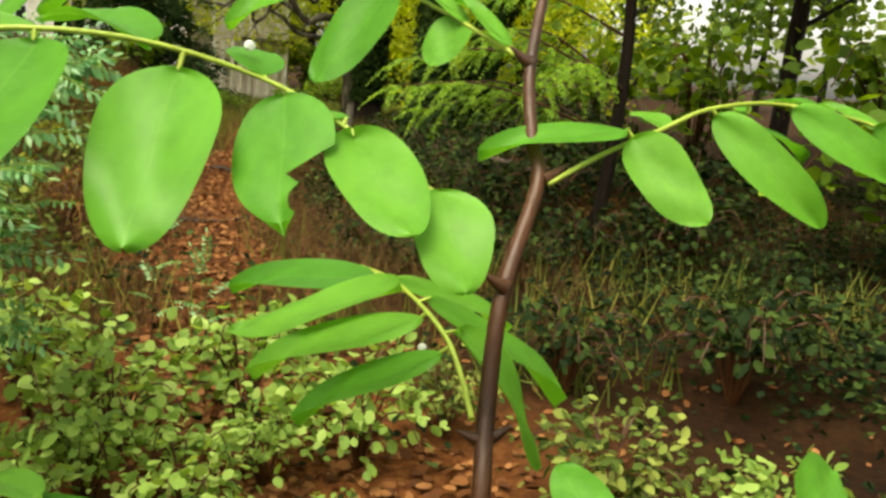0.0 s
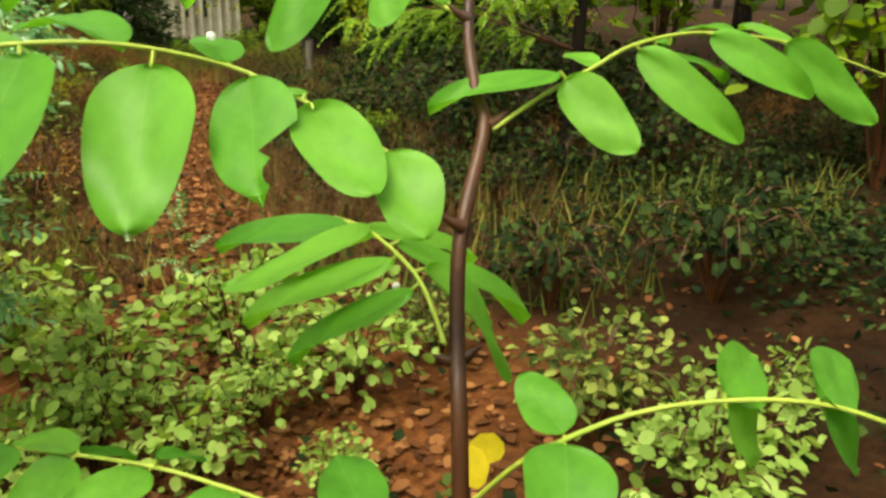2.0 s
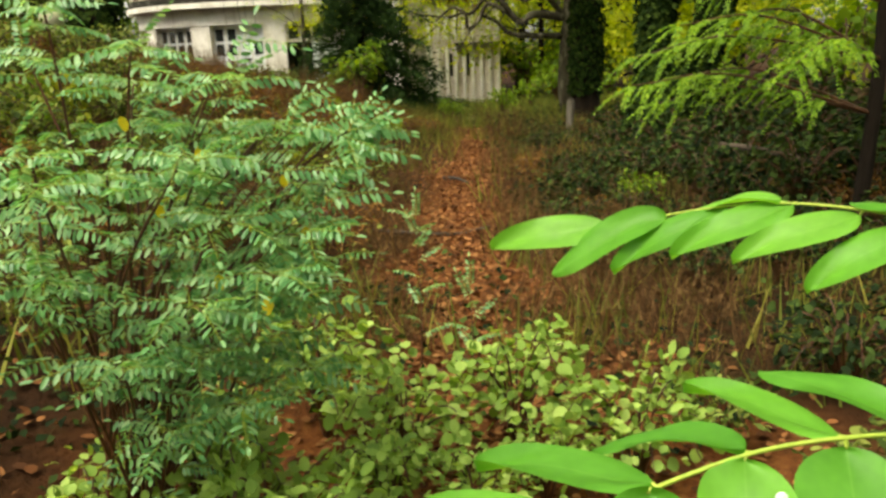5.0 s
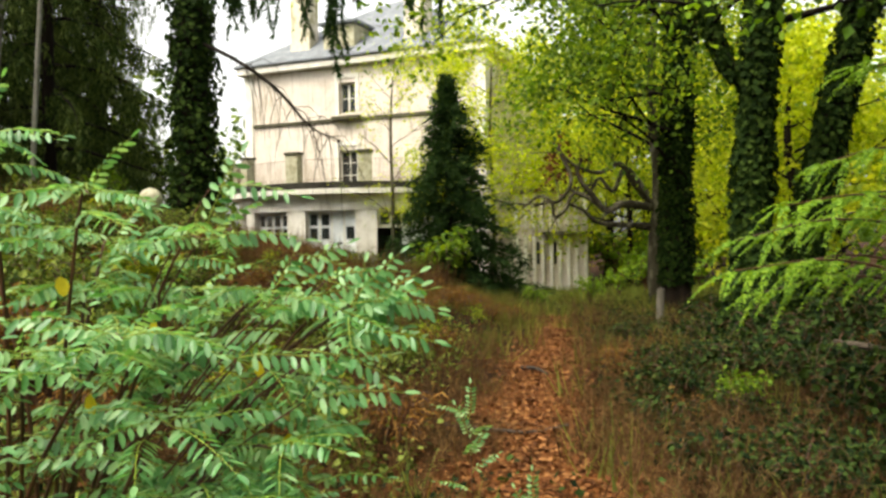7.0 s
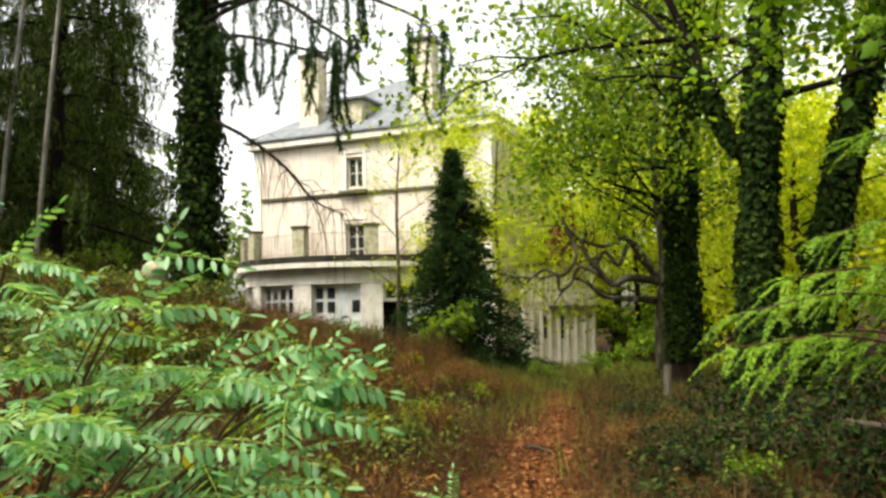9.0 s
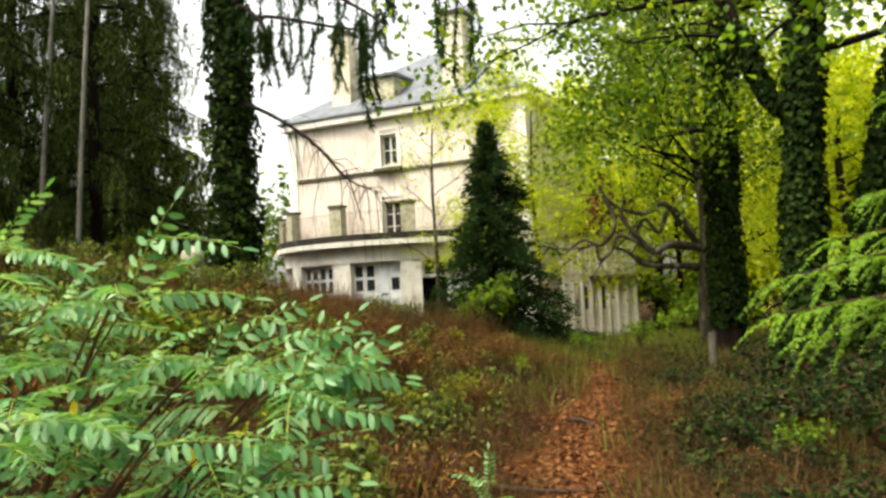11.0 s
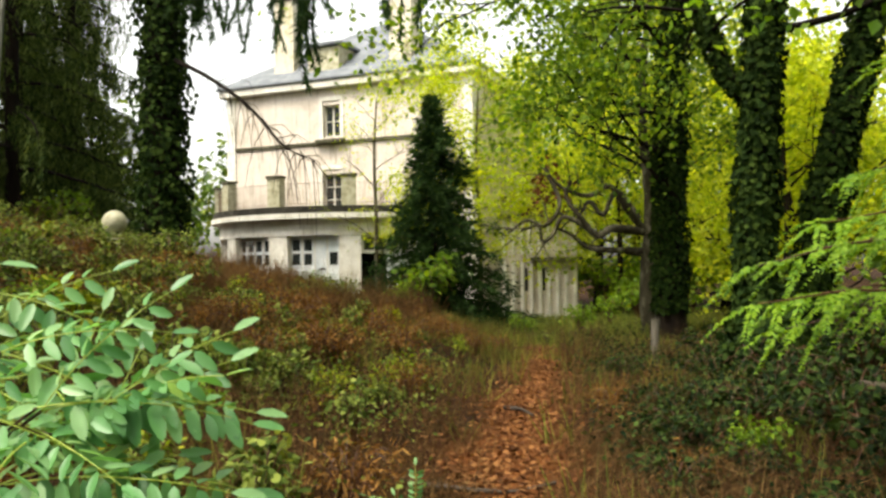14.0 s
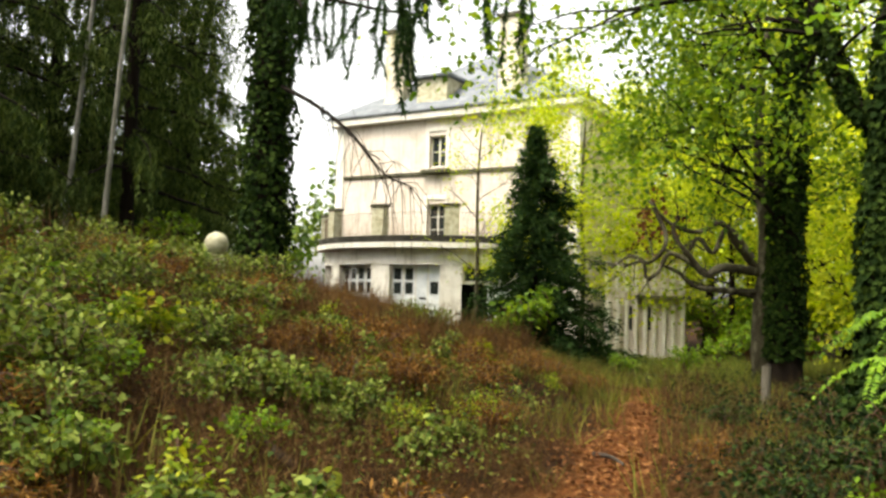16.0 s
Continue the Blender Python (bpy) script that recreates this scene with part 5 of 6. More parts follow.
SPRAYS = [((-0.439, 1.478, 1.386), (0.95, 0.3, 0.12)),
           ((-0.443, 1.528, 1.349), (0.67, 0.33, 0.67)),
           ((-0.578, 1.622, 1.487), (0.97, 0.11, -0.22)),
           ((-0.449, 1.49, 1.328), (0.99, 0.11, 0.06)),
           ((-0.64, 1.662, 1.418), (0.76, 0.13, 0.64)),
           ((-0.442, 1.476, 1.389), (0.97, 0.24, 0.06)),
           ((-0.454, 1.518, 1.33), (0.74, 0.25, 0.62)),
           ((-0.529, 1.387, 1.31), (0.98, 0.12, -0.12)),
           ((-0.455, 1.448, 1.329), (0.99, 0.11, 0.11)),
           ((-0.49, 1.502, 1.435), (0.89, 0.25, -0.38)),
           ((-0.436, 1.505, 1.265), (0.21, 0.21, 0.95)),
           ((-0.518, 1.488, 1.305), (0.93, 0.12, 0.35)),
           ((-0.614, 1.47, 1.359), (0.86, 0.12, 0.49)),
           ((-0.574, 1.45, 1.408), (0.99, 0.0, -0.12)),
           ((-0.626, 1.344, 1.301), (0.99, 0.0, 0.12)),
           ((-0.502, 1.341, 1.22), (0.96, 0.12, 0.24))]

LONE = [((-0.738, 1.523, 1.626), (0.99, 0.0, 0.11)), ((-0.745, 1.506, 1.534), (0.32, 0.0, 0.95))]


def robinia_bush():
    """The shrub at the left of the path, of several long shoots."""
    foot = np.array((-1.15, 1.55, ground_z(-1.15, 1.55)))
    bush = thing("robinia_bush", "bushy young robinia with long pinnate green leaves", "shrub", Matrix.Translation(foot))
    ends = [(-0.42, 1.50, 1.36), (-0.52, 1.62, 1.22), (-0.62, 1.72, 1.05), (-0.75, 1.55, 1.52), (-0.85, 1.75, 1.40), (-0.98, 1.50, 1.62), (-1.10, 1.85, 1.52), (-1.05, 1.35, 1.30), (-0.72, 1.30, 1.18),
            (-1.25, 1.55, 1.74), (-0.80, 1.20, 0.98), (-0.60, 1.45, 0.90), (-0.95, 1.90, 1.15), (-1.40, 1.75, 1.60), (-0.68, 1.85, 0.85), (-1.20, 1.25, 1.05), (-0.62, 1.25, 1.05), (-0.9, 1.62, 1.26), (-0.55, 1.38, 1.12), (-0.78, 1.42, 1.32), (-1.05, 1.65, 1.42), (-0.7, 1.6, 0.75), (-0.85, 1.35, 0.8), (-1.3, 1.4, 1.35), (-1.45, 1.55, 1.15), (-0.6, 1.6, 1.4), (-1.15, 1.1, 1.3), (-1.35, 1.2, 1.1), (-0.58, 1.5, 0.7), (-0.75, 1.35, 0.65), (-0.66, 1.4, 0.95), (-0.95, 1.3, 0.6), (-0.52, 1.5, 1.02), (-0.85, 1.7, 0.95), (-0.8, 1.25, 1.35), (-1.0, 1.15, 0.85)]
    k = 0
    for e in ends:
        h = Heap()
        e = np.array(e) - foot
        mid = e * np.array((0.35, 0.35, 0.62)) + RNG.normal(0, 0.05, 3)
        q = bezier([(RNG.normal(0, 0.06), RNG.normal(0, 0.06), -0.05), mid, e * np.array((0.8, 0.8, 0.97)), e], 16)
        tube(h, q, np.linspace(0.007, 0.002, 16), 5)
        shoot = part("shoot", h.mesh("shoot", M_TWIG), M_TWIG, bush)
        d = unit(e - mid)
        hang_leaf(bush, q[-1], d + np.array((0.25, 0, -0.15)), 0.8, k)
        for i in (15, 14, 14, 13, 12, 12, 11, 10, 10, 9, 8, 7, 6):
            k += 1
            a = 2.4 * k
            w = np.array((math.cos(a) + 0.15, math.sin(a), RNG.uniform(-0.05, 0.35)))
            p = q[i] + foot
            tip = p + unit(w) * 0.2
            if tip[0] > 0.02 - 0.81 * (tip[1] - 1.2) - 0.12 or tip[1] < 0.85:
                w = w * np.array((-1, 1 if tip[1] > 1.0 else -1, 1))
            hang_leaf(bush, q[i], w, RNG.uniform(0.8, 1.15), k, (0.15, -0.35, 0.85))
    # sprays that stand clear of the bush
    for n, (p, w) in enumerate(SPRAYS + LONE):
        h = Heap()
        p = np.array(p) - foot
        inner = p * np.array((0.55, 0.75, 0.8))
        tube(h, bezier([inner, (inner + p) / 2 + np.array((0, 0, 0.02)), p], 8), np.linspace(0.003, 0.0015, 8), 5)
        part("shoot", h.mesh("shoot", M_TWIG), M_TWIG, bush)
        hang_leaf(bush, p, w, 1.0, n, (0.15, -0.5, 0.8))
        if n % 3 == 0 and n < 16:
            hang_leaf(bush, p, np.array(w) + np.array((-0.5, -0.2, 0.5)), 0.8, n + 2, (0.15, -0.5, 0.8))
        if n % 2 and n < 16:
            hang_leaf(bush, (inner + p) / 2, np.array(w) + np.array((0.1, 0.2, -0.6)), 0.9, n + 4, (0.15, -0.5, 0.8))
    return bush


bush = robinia_bush()


def yellow_leaflets():
    """A few leaflets of the bush that have turned."""
    me = mesh_of("yellow_leaflet", OVAL_V * np.array((0.85, 1, 1)), OVAL_T, M_SALLOW)
    for p in ((-0.62, 1.45, 1.28), (-0.70, 1.38, 1.18), (-0.85, 1.5, 1.36), (-0.58, 1.52, 1.12), (-0.95, 1.42, 1.22), (-0.78, 1.3, 1.05), (-1.05, 1.5, 1.45), (-0.66, 1.32, 0.98)):
        ob = part("yellow_leaflet", me, M_SALLOW, bush, "yellowed leaflet")
        ob.matrix_basis = Matrix.Translation(Vector(p) - bush.matrix_basis.translation) @ pose(0, 0, 0, RNG.uniform(-110, -60), 0, RNG.uniform(120, 240)) @ Matrix.Scale(RNG.uniform(0.04, 0.055), 4)


yellow_leaflets()


def yellowing_seedling():
    foot = np.array((0.20, -0.06, ground_z(0.2, -0.06)))
    ob = thing("seedling", "thin seedling with a few bright yellow leaves", "sapling", Matrix.Translation(foot))
    h = Heap()
    q = bezier([(0, 0, -0.03), (0.01, 0.01, 0.5), (-0.02, -0.04, 1.04)], 12)
    tube(h, q, np.linspace(0.004, 0.0012, 12), 5)
    part("stem", h.mesh("stem", M_TWIG), M_TWIG, ob)
    me = mesh_of("leaf", OVAL_V * np.array((0.9, 1, 1)), OVAL_T, M_SALLOW)
    for i, (k, w) in enumerate(((11, (0.1, -0.3, -0.9)), (11, (0.8, 0.1, -0.4)), (9, (-0.6, 0.4, 0.1)), (8, (0.5, 0.6, 0.1)))):
        lf = part("leaf", me, M_SALLOW, ob, "bright yellow leaf")
        lf.matrix_basis = Matrix.Translation(q[k]) @ Matrix([list(r) for r in frames_of(np.array(w), np.array((-0.2, -0.8, 0.5)))]).to_4x4() @ Matrix.Scale(0.05, 4)


yellowing_seedling()


def seedling(x, y, top, n):
    foot = np.array((x, y, ground_z(x, y)))
    ob = thing("robinia_seedling", "small upright robinia seedling beside the path", "sapling", Matrix.Translation(foot))
    h = Heap()
    hgt = top - foot[2]
    q = bezier([(0, 0, -0.03), (0.01, 0, hgt * 0.5), (0, 0.01, hgt)], 12)
    tube(h, q, np.linspace(0.005, 0.0015, 12), 5)
    stem = part("stem", h.mesh("stem", M_TWIG), M_TWIG, ob)
    for k in range(n):
        a = 2.4 * k
        if k < 2:
            hang_leaf(ob, q[11 - k], (0.05 - 0.5 * k, 0.05, 1.0), 0.75, k, (0.1, -1, 0.1))
        else:
            hang_leaf(ob, q[11 - k % 9], (math.cos(a), math.sin(a) * 0.6, 0.6), 0.8, k)


seedling(-0.28, 3.11, 0.80, 12)
seedling(-0.05, 2.75, 0.55, 8)


def feathery_branches():
    """A bright branch of pinnate leaves reaching in from the east."""
    x, y = 2.87, 5.0
    foot = np.array((x, y, ground_z(x, y)))
    tree = thing("robinia_tree", "young robinia with feathery bright green branches", "tree", Matrix.Translation(foot))
    h, hl = Heap(), Heap()
    line = bezier([(0, 0, -0.1), (0.1, 0, 1.5), (0.0, 0, 3.2), (0.1, 0, 5.5)], 14)
    tube(h, line, np.linspace(0.06, 0.02, 14), 8)
    part("trunk", h.mesh("trunk", M_BARK), M_BARK, tree)
    for end, i in (((-1.7, -0.3, 1.28), 3), ((-1.55, 0.2, 1.45), 4), ((-1.4, -0.3, 1.65), 4), ((-1.1, 0, 1.9), 5), ((-1.3, 0.5, 1.1), 3), ((-1.2, 0.3, 1.3), 3), ((-0.95, 0.6, 1.55), 4), ((-0.9, -0.9, 1.4), 4), ((-0.8, 0.2, 2.5), 6), ((-0.9, -0.3, 3.1), 7),
                   ((-0.6, 0.4, 3.6), 8), ((0.8, 0, 2.5), 6), ((0.5, 0.7, 3.2), 7), ((-0.5, -0.6, 4.2), 10), ((0.4, -0.5, 4.8), 11), ((-0.9, 0.1, 1.7), 4)):
        e = np.array(end)
        q = bezier([line[i], line[i] * 0.4 + e * 0.6 + np.array((0, 0, 0.15)), e], 12)
        hb = Heap()
        tube(hb, q, np.linspace(0.014, 0.003, 12), 5)
        br = part("branch", hb.mesh("branch", M_TWIG), M_TWIG, tree)
        d = unit(e - line[i])
        hf = Heap()
        for j in range(2, 12):
            for s in (-1, 1):
                side = unit(np.cross(d, (0, 0, 1))) * s
                w = unit(d * 0.8 + side * RNG.uniform(0.5, 1.0) + RNG.normal(0, 0.22, 3) - np.array((0, 0, RNG.uniform(0.0, 0.6))))
                ln = RNG.uniform(0.14, 0.34)
                m = 18
                u = np.linspace(0.1, 1, m)
                p = q[j] + w * (u * ln)[:, None] - np.array((0, 0, 0.45)) * (u ** 2)[:, None] * ln
                for t in (-1, 1):
                    sd = unit(np.cross(w, (0, 0, 1))) * t
                    scatter(hf, SIMPLE_V, SIMPLE_F, p, np.tile(sd + w * 0.5 - np.array((0, 0, 0.45)), (m, 1)) + RNG.normal(0, 0.3, (m, 3)), np.tile((-0.3, -0.5, 0.8), (m, 1)) + RNG.normal(0, 0.5, (m, 3)), 0.04 * (1.1 - 0.5 * u), 0.75)
        tagged(part("leaf_spray", hf.mesh("leaf_spray", M_FEATHER), M_FEATHER, br), kind="stuff")
    # unseen crown, added high over the eastern ground to shade it
    hb, tips = Heap(), []
    for k in range(24):
        a = 2.4 * k
        grow(hb, line[8 + k % 6], (math.cos(a) + 0.45, math.sin(a) + 0.1, 0.55), 2.3, 0.03, 2, tips)
    part("branchwork", hb.mesh("branchwork", M_BARK), M_BARK, tree)
    part("crown", clothe(tips, 16, 0.28, 0.11, M_FEATHER), M_FEATHER, tree)


feathery_branches()

# ---------------------------------------------------------------- the sapling passed at arm's length
RIGHT, AWAY, UP = np.array((0.955, -0.297, 0)), np.array((0.297, 0.955, 0)), np.array((0, 0, 1.0))


def vec(r, u, a):
    return r * RIGHT + u * UP + a * AWAY


def leaflet_mesh(wide, bend, bite=0.0, seed=0):
    """A round-tipped leaflet, one unit long, with a midrib fold, uneven edge and soft curl."""
    rows, cols = 19, 9
    v = []
    for i in range(rows):
        y = 0.5 - 0.5 * math.cos(math.pi * i / (rows - 1))
        w = wide * 0.5 * max(0.0, 1 - abs(2 * y - 1) ** 2.4) ** 0.5 * (1.15 - 0.36 * y)
        w = max(w, 0.012)
        lean = 0.05 * math.sin(seed * 2.1) * y * y
        for j in range(cols):
            s = 2 * j / (cols - 1) - 1
            side = 1 + 0.05 * math.sin(7 * y + seed + 1.5 * s) + 0.05 * s * math.sin(seed * 1.7)
            cut = 0.0
            if s < -0.2:
                cut = bite * (0.95 * smooth(0.45, 0.55, y) * (1 - smooth(0.62, 0.68, y)) + 0.85 * smooth(0.62, 0.70, y) * (1 - 0.6 * smooth(0.85, 0.97, y)))
            v.append((w * s * side * (1 - float(cut)) + lean, y, 0.035 * abs(s) - bend * (y - 0.3) ** 2 + 0.016 * math.sin(8 * y + 3 * s + seed) + 0.05 * s * s * math.sin(5 * y + seed * 1.3)))
    f = [(i * cols + j, i * cols + j + 1, (i + 1) * cols + j + 1, (i + 1) * cols + j) for i in range(rows - 1) for j in range(cols - 1)]
    return mesh_of("leaflet", v, f, M_HERO, True)


LEAFLETS = [leaflet_mesh(0.72, 0.05), leaflet_mesh(0.62, 0.15, 0, 1.2), leaflet_mesh(0.78, 0.05, 1.0, 2.0), leaflet_mesh(0.46, 0.2, 0, 3.1), leaflet_mesh(0.74, 0.08, 0, 4.4), leaflet_mesh(0.66, 0.02, 0, 5.6), leaflet_mesh(0.5, 0.42, 0, 0.7)]
sapling = thing("robinia_sapling", "robinia sapling with reddish thorny stem and rain-wet leaves", "sapling", Matrix.Translation((-0.01, -0.6, ground_z(0, -0.6))))
BASE = np.array(sapling.matrix_world.translation)


def rod(name, points, r0, r1, material, parent, n=40, label="", sides=10, curve=spline):
    h = Heap()
    tube(h, curve(np.asarray(points) - BASE, n), np.linspace(r0, r1, n), sides, 0.015)
    me = h.mesh(name, material, True)
    return part(name, me, material, parent, label)


STEM = [(-0.02, -0.61, 0.0), (0.0, -0.615, 0.6), (-0.012, -0.606, 1.1), (-0.01, -0.598, 1.332), (-0.005, -0.58, 1.383), (0.0, -0.57, 1.416), (0.015, -0.551, 1.446), (0.015, -0.542, 1.459), (0.019, -0.524, 1.481), (0.031, -0.5, 1.514), (0.043, -0.472, 1.56), (0.06, -0.44, 1.66), (0.06, -0.43, 1.78)]
stem = rod("stem", STEM, 0.0034, 0.0013, M_TWIG, sapling, 70, "glossy reddish-brown thorny stem", 12, bezier)
for p, d in (((0.0, -0.571, 1.418), (-1, -0.2, 0.5)), ((-0.006, -0.583, 1.376), (-1, 0, 0.3)), ((-0.006, -0.583, 1.376), (1, 0, 0.4)), ((0.0175, -0.55, 1.447), (1, 0, 0.6)), ((0.019, -0.524, 1.482), (-1, 0, 0.5)), ((-0.011, -0.6, 1.32), (1, -0.2, 0.5))):
    p, d = np.array(p), unit(d)
    h = Heap()
    tube(h, [p - BASE, p + d * 0.004 - BASE, p + d * 0.009 + np.array((0, 0, 0.001)) - BASE], (0.0028, 0.0018, 0.0002), 6)
    part("thorn", h.mesh("thorn", M_TWIG), M_TWIG, stem)


WIDTHS = (0.72, 0.62, 0.78, 0.46, 0.74, 0.66, 0.5)


def hero_leaf(points, rows, r=0.0009):
    """A pinnate leaf: its stalk, and rows of leaflets (base, tip, width, kind) that face one way."""
    leaf = rod("leaf_stalk", points, r, r * 0.7, M_RACHIS, sapling, 40, "yellow-green leaf stalk", 7)
    line = spline(np.asarray(points) - BASE, 200)
    for lets, face in rows:
        for row in lets:
            base, tip, kind = np.array(row[:3]) - BASE, np.array(row[3:6]) - BASE, row[7]
            length = float(np.linalg.norm(tip - base))
            near = line[int(np.argmin(np.linalg.norm(line - base, axis=1)))]
            stalk = base + (tip - base) * 0.03
            h = Heap()
            tube(h, [near, stalk], (0.0008, 0.0006), 5)
            part("petiole", h.mesh("petiole", M_RACHIS), M_RACHIS, leaf)
            fr = frames_of(tip - stalk, np.asarray(face) + RNG.normal(0, 0.08, 3))
            ob = part("leaflet", LEAFLETS[kind], M_HERO, leaf)
            ob.matrix_basis = Matrix.Translation(stalk) @ Matrix([list(q) for q in fr]).to_4x4() @ Matrix.Diagonal((row[6] / WIDTHS[kind], length, length, 1))
    return leaf


def rain_drop(leaf, p, r=0.0018):
    """A flat bead of rain on a leaflet."""
    bm = bmesh.new()
    bmesh.ops.create_icosphere(bm, subdivisions=3, radius=r)
    bmesh.ops.scale(bm, vec=(1, 0.6, 0.9), verts=bm.verts)
    for f in bm.faces:
        f.smooth = True
    part("water_drop", bm, M_DROP, leaf, "clear rain drop").location = Vector(p) - Vector(BASE)


# the six leaves about the eye's height, and their leaflets: base, tip, width, kind
A = [(-0.255, -0.633, 1.457), (-0.243, -0.618, 1.456), (-0.233, -0.603, 1.455), (-0.210, -0.583, 1.461), (-0.182, -0.574, 1.468), (-0.151, -0.569, 1.475), (-0.124, -0.570, 1.479), (-0.097, -0.569, 1.478), (-0.069, -0.567, 1.471), (-0.051, -0.577, 1.462), (-0.039, -0.587, 1.454), (-0.031, -0.596, 1.449)]
A_LOW = [
    (-0.030, -0.596, 1.450, -0.028, -0.618, 1.431, 0.020, 0),
    (-0.049, -0.579, 1.460, -0.041, -0.613, 1.442, 0.021, 5),
    (-0.065, -0.569, 1.468, -0.069, -0.607, 1.441, 0.025, 2),
    (-0.091, -0.569, 1.473, -0.101, -0.605, 1.437, 0.029, 0),
    (-0.123, -0.570, 1.477, -0.133, -0.605, 1.450, 0.030, 4),
    (-0.154, -0.569, 1.474, -0.165, -0.606, 1.445, 0.029, 0),
    (-0.185, -0.574, 1.468, -0.192, -0.612, 1.440, 0.030, 5),
    (-0.215, -0.586, 1.461, -0.226, -0.623, 1.428, 0.032, 0),
    (-0.238, -0.609, 1.456, -0.243, -0.645, 1.426, 0.027, 4),
    (-0.252, -0.628, 1.456, -0.253, -0.665, 1.430, 0.024, 0),
]
A_HIGH = [
    (-0.050, -0.577, 1.464, -0.058, -0.564, 1.464, 0.007, 3),
    (-0.070, -0.567, 1.472, -0.077, -0.550, 1.482, 0.015, 6),
    (-0.097, -0.569, 1.477, -0.130, -0.526, 1.491, 0.018, 6),
    (-0.124, -0.570, 1.479, -0.158, -0.526, 1.482, 0.019, 3),
    (-0.152, -0.569, 1.475, -0.193, -0.529, 1.468, 0.019, 6),
    (-0.182, -0.574, 1.469, -0.234, -0.532, 1.460, 0.022, 3),
    (-0.209, -0.583, 1.462, -0.257, -0.547, 1.450, 0.020, 3),
    (-0.234, -0.603, 1.457, -0.274, -0.570, 1.455, 0.017, 3),
    (-0.250, -0.625, 1.458, -0.286, -0.593, 1.453, 0.016, 6),
]
B = [(0.020, -0.525, 1.481), (0.004, -0.499, 1.493), (-0.011, -0.470, 1.504), (-0.027, -0.449, 1.516), (-0.046, -0.434, 1.520), (-0.074, -0.414, 1.521), (-0.102, -0.392, 1.516), (-0.148, -0.362, 1.503)]
B_LOW = [
    (0.003, -0.494, 1.496, -0.008, -0.497, 1.479, 0.018, 1),
    (-0.015, -0.465, 1.507, -0.045, -0.468, 1.470, 0.027, 1),
    (-0.031, -0.446, 1.515, -0.077, -0.444, 1.489, 0.021, 3),
    (-0.048, -0.433, 1.519, -0.104, -0.426, 1.500, 0.020, 3),
    (-0.071, -0.415, 1.522, -0.128, -0.408, 1.499, 0.020, 3),
    (-0.096, -0.396, 1.518, -0.153, -0.389, 1.488, 0.021, 3),
    (-0.121, -0.380, 1.511, -0.183, -0.371, 1.486, 0.022, 6),
    (-0.148, -0.362, 1.503, -0.211, -0.343, 1.491, 0.022, 3),
]
B_HIGH = [
    (-0.022, -0.455, 1.513, -0.050, -0.431, 1.529, 0.015, 6),
    (0.005, -0.498, 1.494, -0.015, -0.471, 1.513, 0.013, 3),
    (0.015, -0.516, 1.487, 0.002, -0.491, 1.504, 0.011, 3),
    (-0.076, -0.412, 1.521, -0.112, -0.380, 1.519, 0.016, 6),
]
C = [(0.018, -0.552, 1.446), (0.037, -0.549, 1.456), (0.057, -0.548, 1.465), (0.076, -0.546, 1.473), (0.111, -0.537, 1.476), (0.160, -0.533, 1.470), (0.215, -0.533, 1.454)]
C_LOW = [
    (0.046, -0.548, 1.462, 0.063, -0.572, 1.441, 0.019, 1),
    (0.076, -0.546, 1.472, 0.105, -0.572, 1.441, 0.016, 3),
    (0.113, -0.537, 1.476, 0.145, -0.560, 1.454, 0.015, 3),
    (0.151, -0.534, 1.472, 0.184, -0.555, 1.442, 0.017, 1),
]
C_HIGH = [
    (0.046, -0.548, 1.465, -0.002, -0.545, 1.456, 0.016, 3),
    (0.059, -0.548, 1.465, 0.055, -0.531, 1.472, 0.010, 6),
    (0.093, -0.542, 1.472, 0.089, -0.520, 1.475, 0.010, 6),
    (0.126, -0.536, 1.475, 0.117, -0.512, 1.480, 0.009, 6),
    (0.160, -0.533, 1.470, 0.149, -0.509, 1.478, 0.011, 3),
    (0.085, -0.544, 1.471, 0.124, -0.536, 1.460, 0.014, 3),
]
D = [(-0.012, -0.588, 1.385), (-0.011, -0.571, 1.392), (-0.012, -0.558, 1.398), (-0.016, -0.540, 1.403), (-0.020, -0.512, 1.404), (-0.025, -0.484, 1.401)]
D_HIGH = [
    (-0.013, -0.561, 1.395, -0.055, -0.535, 1.365, 0.019, 3),
    (-0.015, -0.545, 1.401, -0.068, -0.516, 1.375, 0.022, 3),
    (-0.017, -0.527, 1.404, -0.074, -0.497, 1.382, 0.022, 1),
    (-0.022, -0.502, 1.403, -0.073, -0.465, 1.390, 0.021, 3),
    (-0.010, -0.556, 1.401, 0.032, -0.559, 1.360, 0.019, 6),
    (-0.014, -0.538, 1.406, 0.044, -0.530, 1.368, 0.023, 3),
    (-0.019, -0.515, 1.405, 0.032, -0.499, 1.384, 0.019, 3),
]
E = [(-0.009, -0.604, 1.336), (-0.000, -0.620, 1.358), (0.010, -0.630, 1.370), (0.027, -0.639, 1.380), (0.049, -0.647, 1.384), (0.071, -0.658, 1.385), (0.091, -0.667, 1.379), (0.105, -0.674, 1.372), (0.123, -0.682, 1.359)]
E_LOW = [
    (0.010, -0.630, 1.369, -0.001, -0.656, 1.356, 0.026, 0),
    (0.049, -0.648, 1.383, 0.068, -0.643, 1.361, 0.019, 0),
    (0.073, -0.658, 1.384, 0.094, -0.655, 1.359, 0.017, 4),
    (0.104, -0.673, 1.372, 0.093, -0.691, 1.363, 0.020, 0),
]
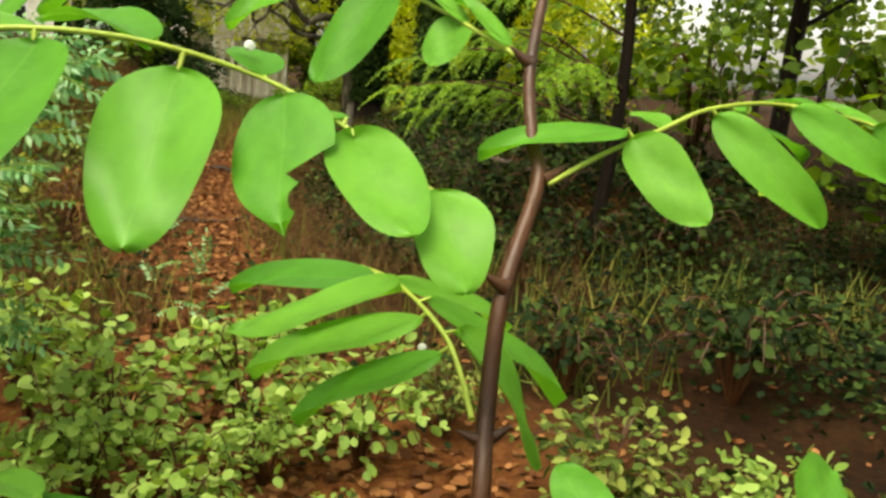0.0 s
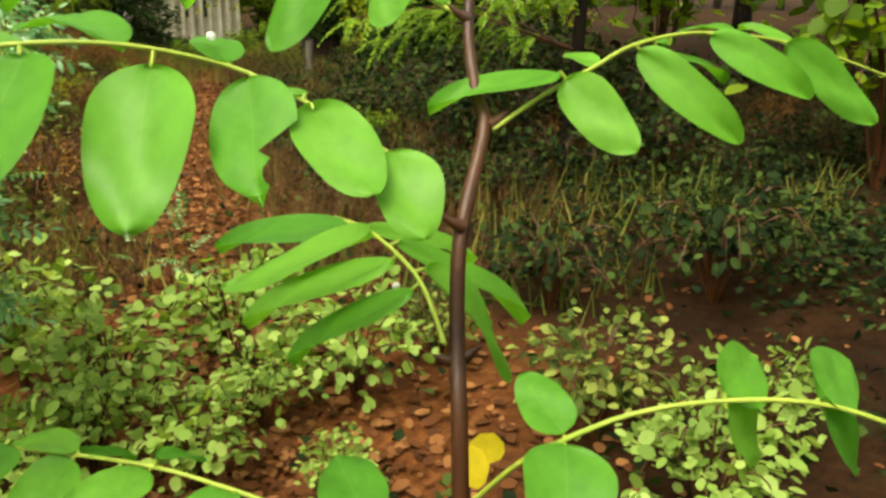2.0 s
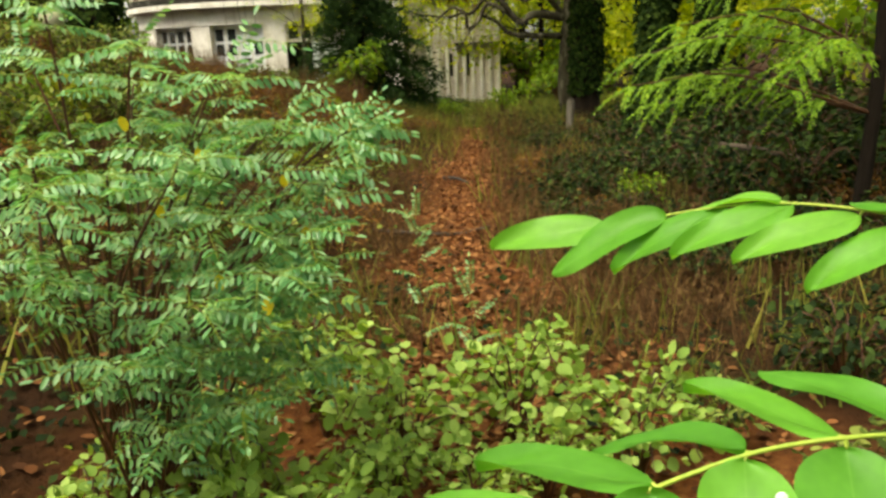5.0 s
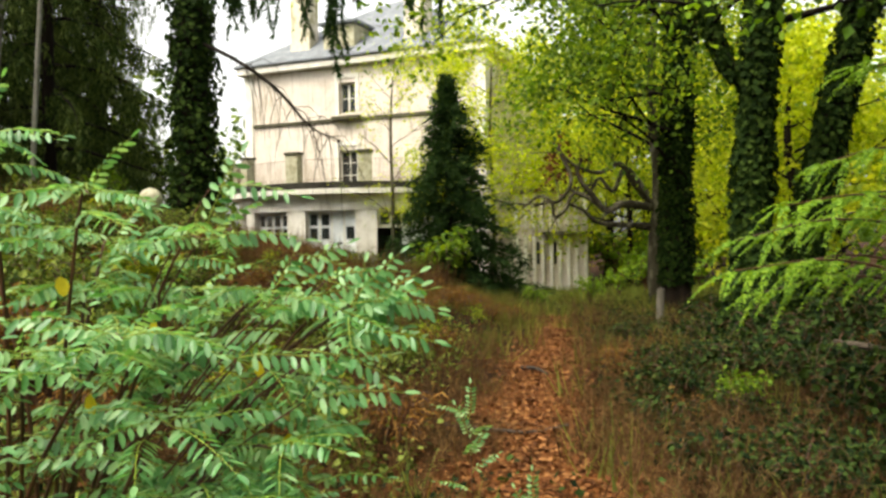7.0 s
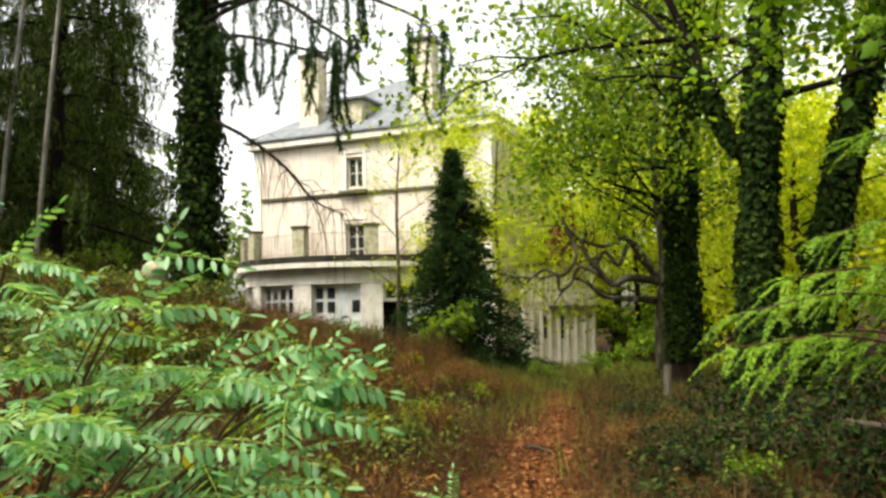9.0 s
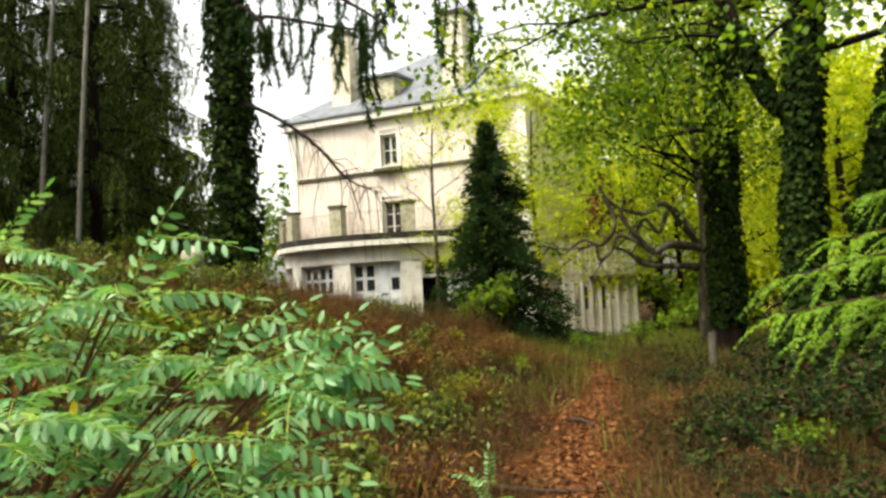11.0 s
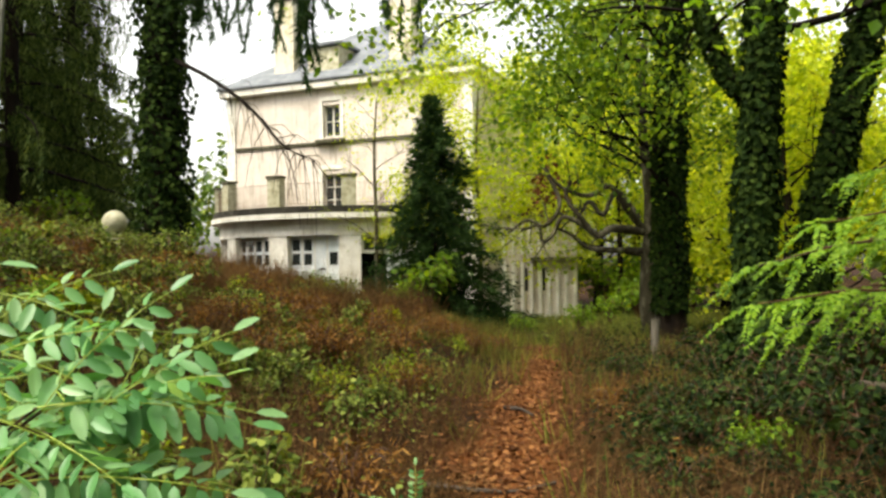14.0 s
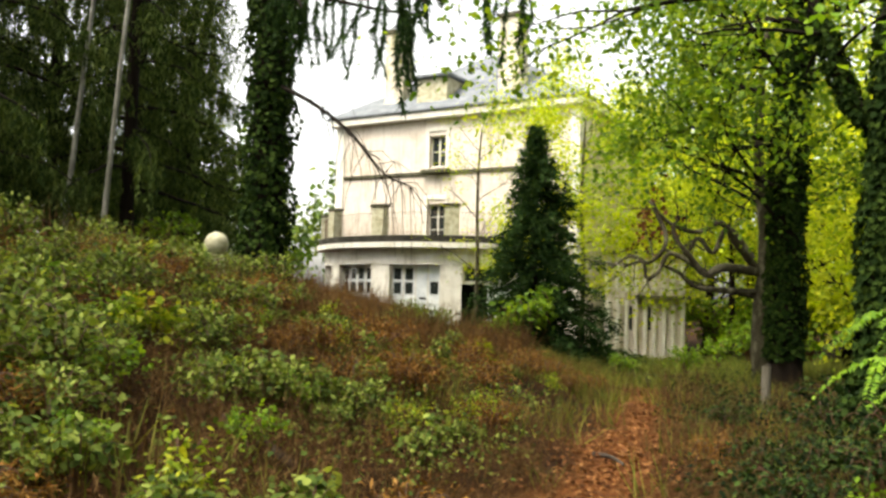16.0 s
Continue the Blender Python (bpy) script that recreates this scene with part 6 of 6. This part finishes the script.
E_HIGH = [
    (0.010, -0.630, 1.371, 0.005, -0.610, 1.382, 0.016, 1),
    (0.049, -0.647, 1.386, 0.070, -0.633, 1.389, 0.019, 4),
    (0.071, -0.658, 1.386, 0.095, -0.644, 1.387, 0.020, 5),
    (0.098, -0.670, 1.377, 0.105, -0.657, 1.379, 0.009, 3),
]
F = [(-0.015, -0.603, 1.307), (-0.049, -0.601, 1.332), (-0.071, -0.596, 1.345), (-0.087, -0.589, 1.351), (-0.103, -0.581, 1.355), (-0.125, -0.565, 1.354), (-0.147, -0.551, 1.353)]
F_LOW = [
    (-0.126, -0.565, 1.353, -0.144, -0.580, 1.342, 0.020, 1),
    (-0.103, -0.581, 1.354, -0.128, -0.594, 1.352, 0.016, 3),
    (-0.080, -0.592, 1.348, -0.098, -0.607, 1.350, 0.015, 1),
    (-0.145, -0.552, 1.354, -0.159, -0.569, 1.349, 0.018, 0),
]
F_HIGH = [
    (-0.124, -0.565, 1.355, -0.147, -0.546, 1.356, 0.011, 6),
    (-0.102, -0.582, 1.358, -0.087, -0.574, 1.354, 0.008, 6),
    (-0.127, -0.563, 1.355, -0.109, -0.553, 1.344, 0.008, 3),
]
FRONT, LEVEL = vec(0, 0.75, -0.65), vec(0, 1.0, -0.12)
shoot = rod("side_shoot", [(-0.04, -0.61, 0.3), (-0.16, -0.62, 0.8), (-0.25, -0.66, 1.25), (-0.262, -0.65, 1.42), A[0]], 0.003, 0.0013, M_TWIG, sapling)
leaf = hero_leaf(A, ((A_LOW, FRONT), (A_HIGH, LEVEL)))
for p, r in (((-0.153, -0.5935, 1.474), 0.0019), ((-0.180, -0.5925, 1.468), 0.0017), ((-0.074, -0.561, 1.4795), 0.0015), ((-0.128, -0.6, 1.455), 0.0009)):
    rain_drop(leaf, p, r)
hero_leaf(B, ((B_LOW, vec(-0.3, 0.7, -0.65)), (B_HIGH, LEVEL)))
leaf = hero_leaf(C, ((C_LOW, vec(-0.45, 0.6, -0.65)), (C_HIGH, vec(0, 0.95, -0.3))))
leaf = hero_leaf(D, ((D_HIGH, vec(-0.1, 0.95, -0.25)),))
rain_drop(leaf, (-0.017, -0.5495, 1.392), 0.0015)
hero_leaf(E, ((E_LOW, FRONT), (E_HIGH, vec(0.1, 0.6, -0.8))))
hero_leaf(F, ((F_LOW, vec(-0.1, 0.8, -0.5)), (F_HIGH, LEVEL)))
hero_leaf([(-0.012, -0.603, 1.314), (-0.031, -0.607, 1.332), (-0.041, -0.608, 1.336), (-0.043, -0.609, 1.340)], (([(-0.043, -0.609, 1.340, -0.046, -0.577, 1.345, 0.021, 0)], vec(0, 0.8, -0.6)),))
# lower and upper leaves of the same plant
for k, (z, a) in enumerate(((1.05, 0.4), (1.15, 2.6), (1.2, 4.4), (0.9, 1.2), (0.95, 3.4), (0.8, 5.3), (1.64, 0.6), (1.74, 2.0), (1.7, 4.2))):
    i = int(np.argmin(np.abs(np.array(STEM)[:, 2] - z)))
    q = bezier(np.array(STEM) - BASE, 120)
    p = q[int(np.argmin(np.abs(q[:, 2] + BASE[2] - z)))]
    hang_leaf(sapling, p, (math.cos(a), math.sin(a), 0.35), 0.9, k)
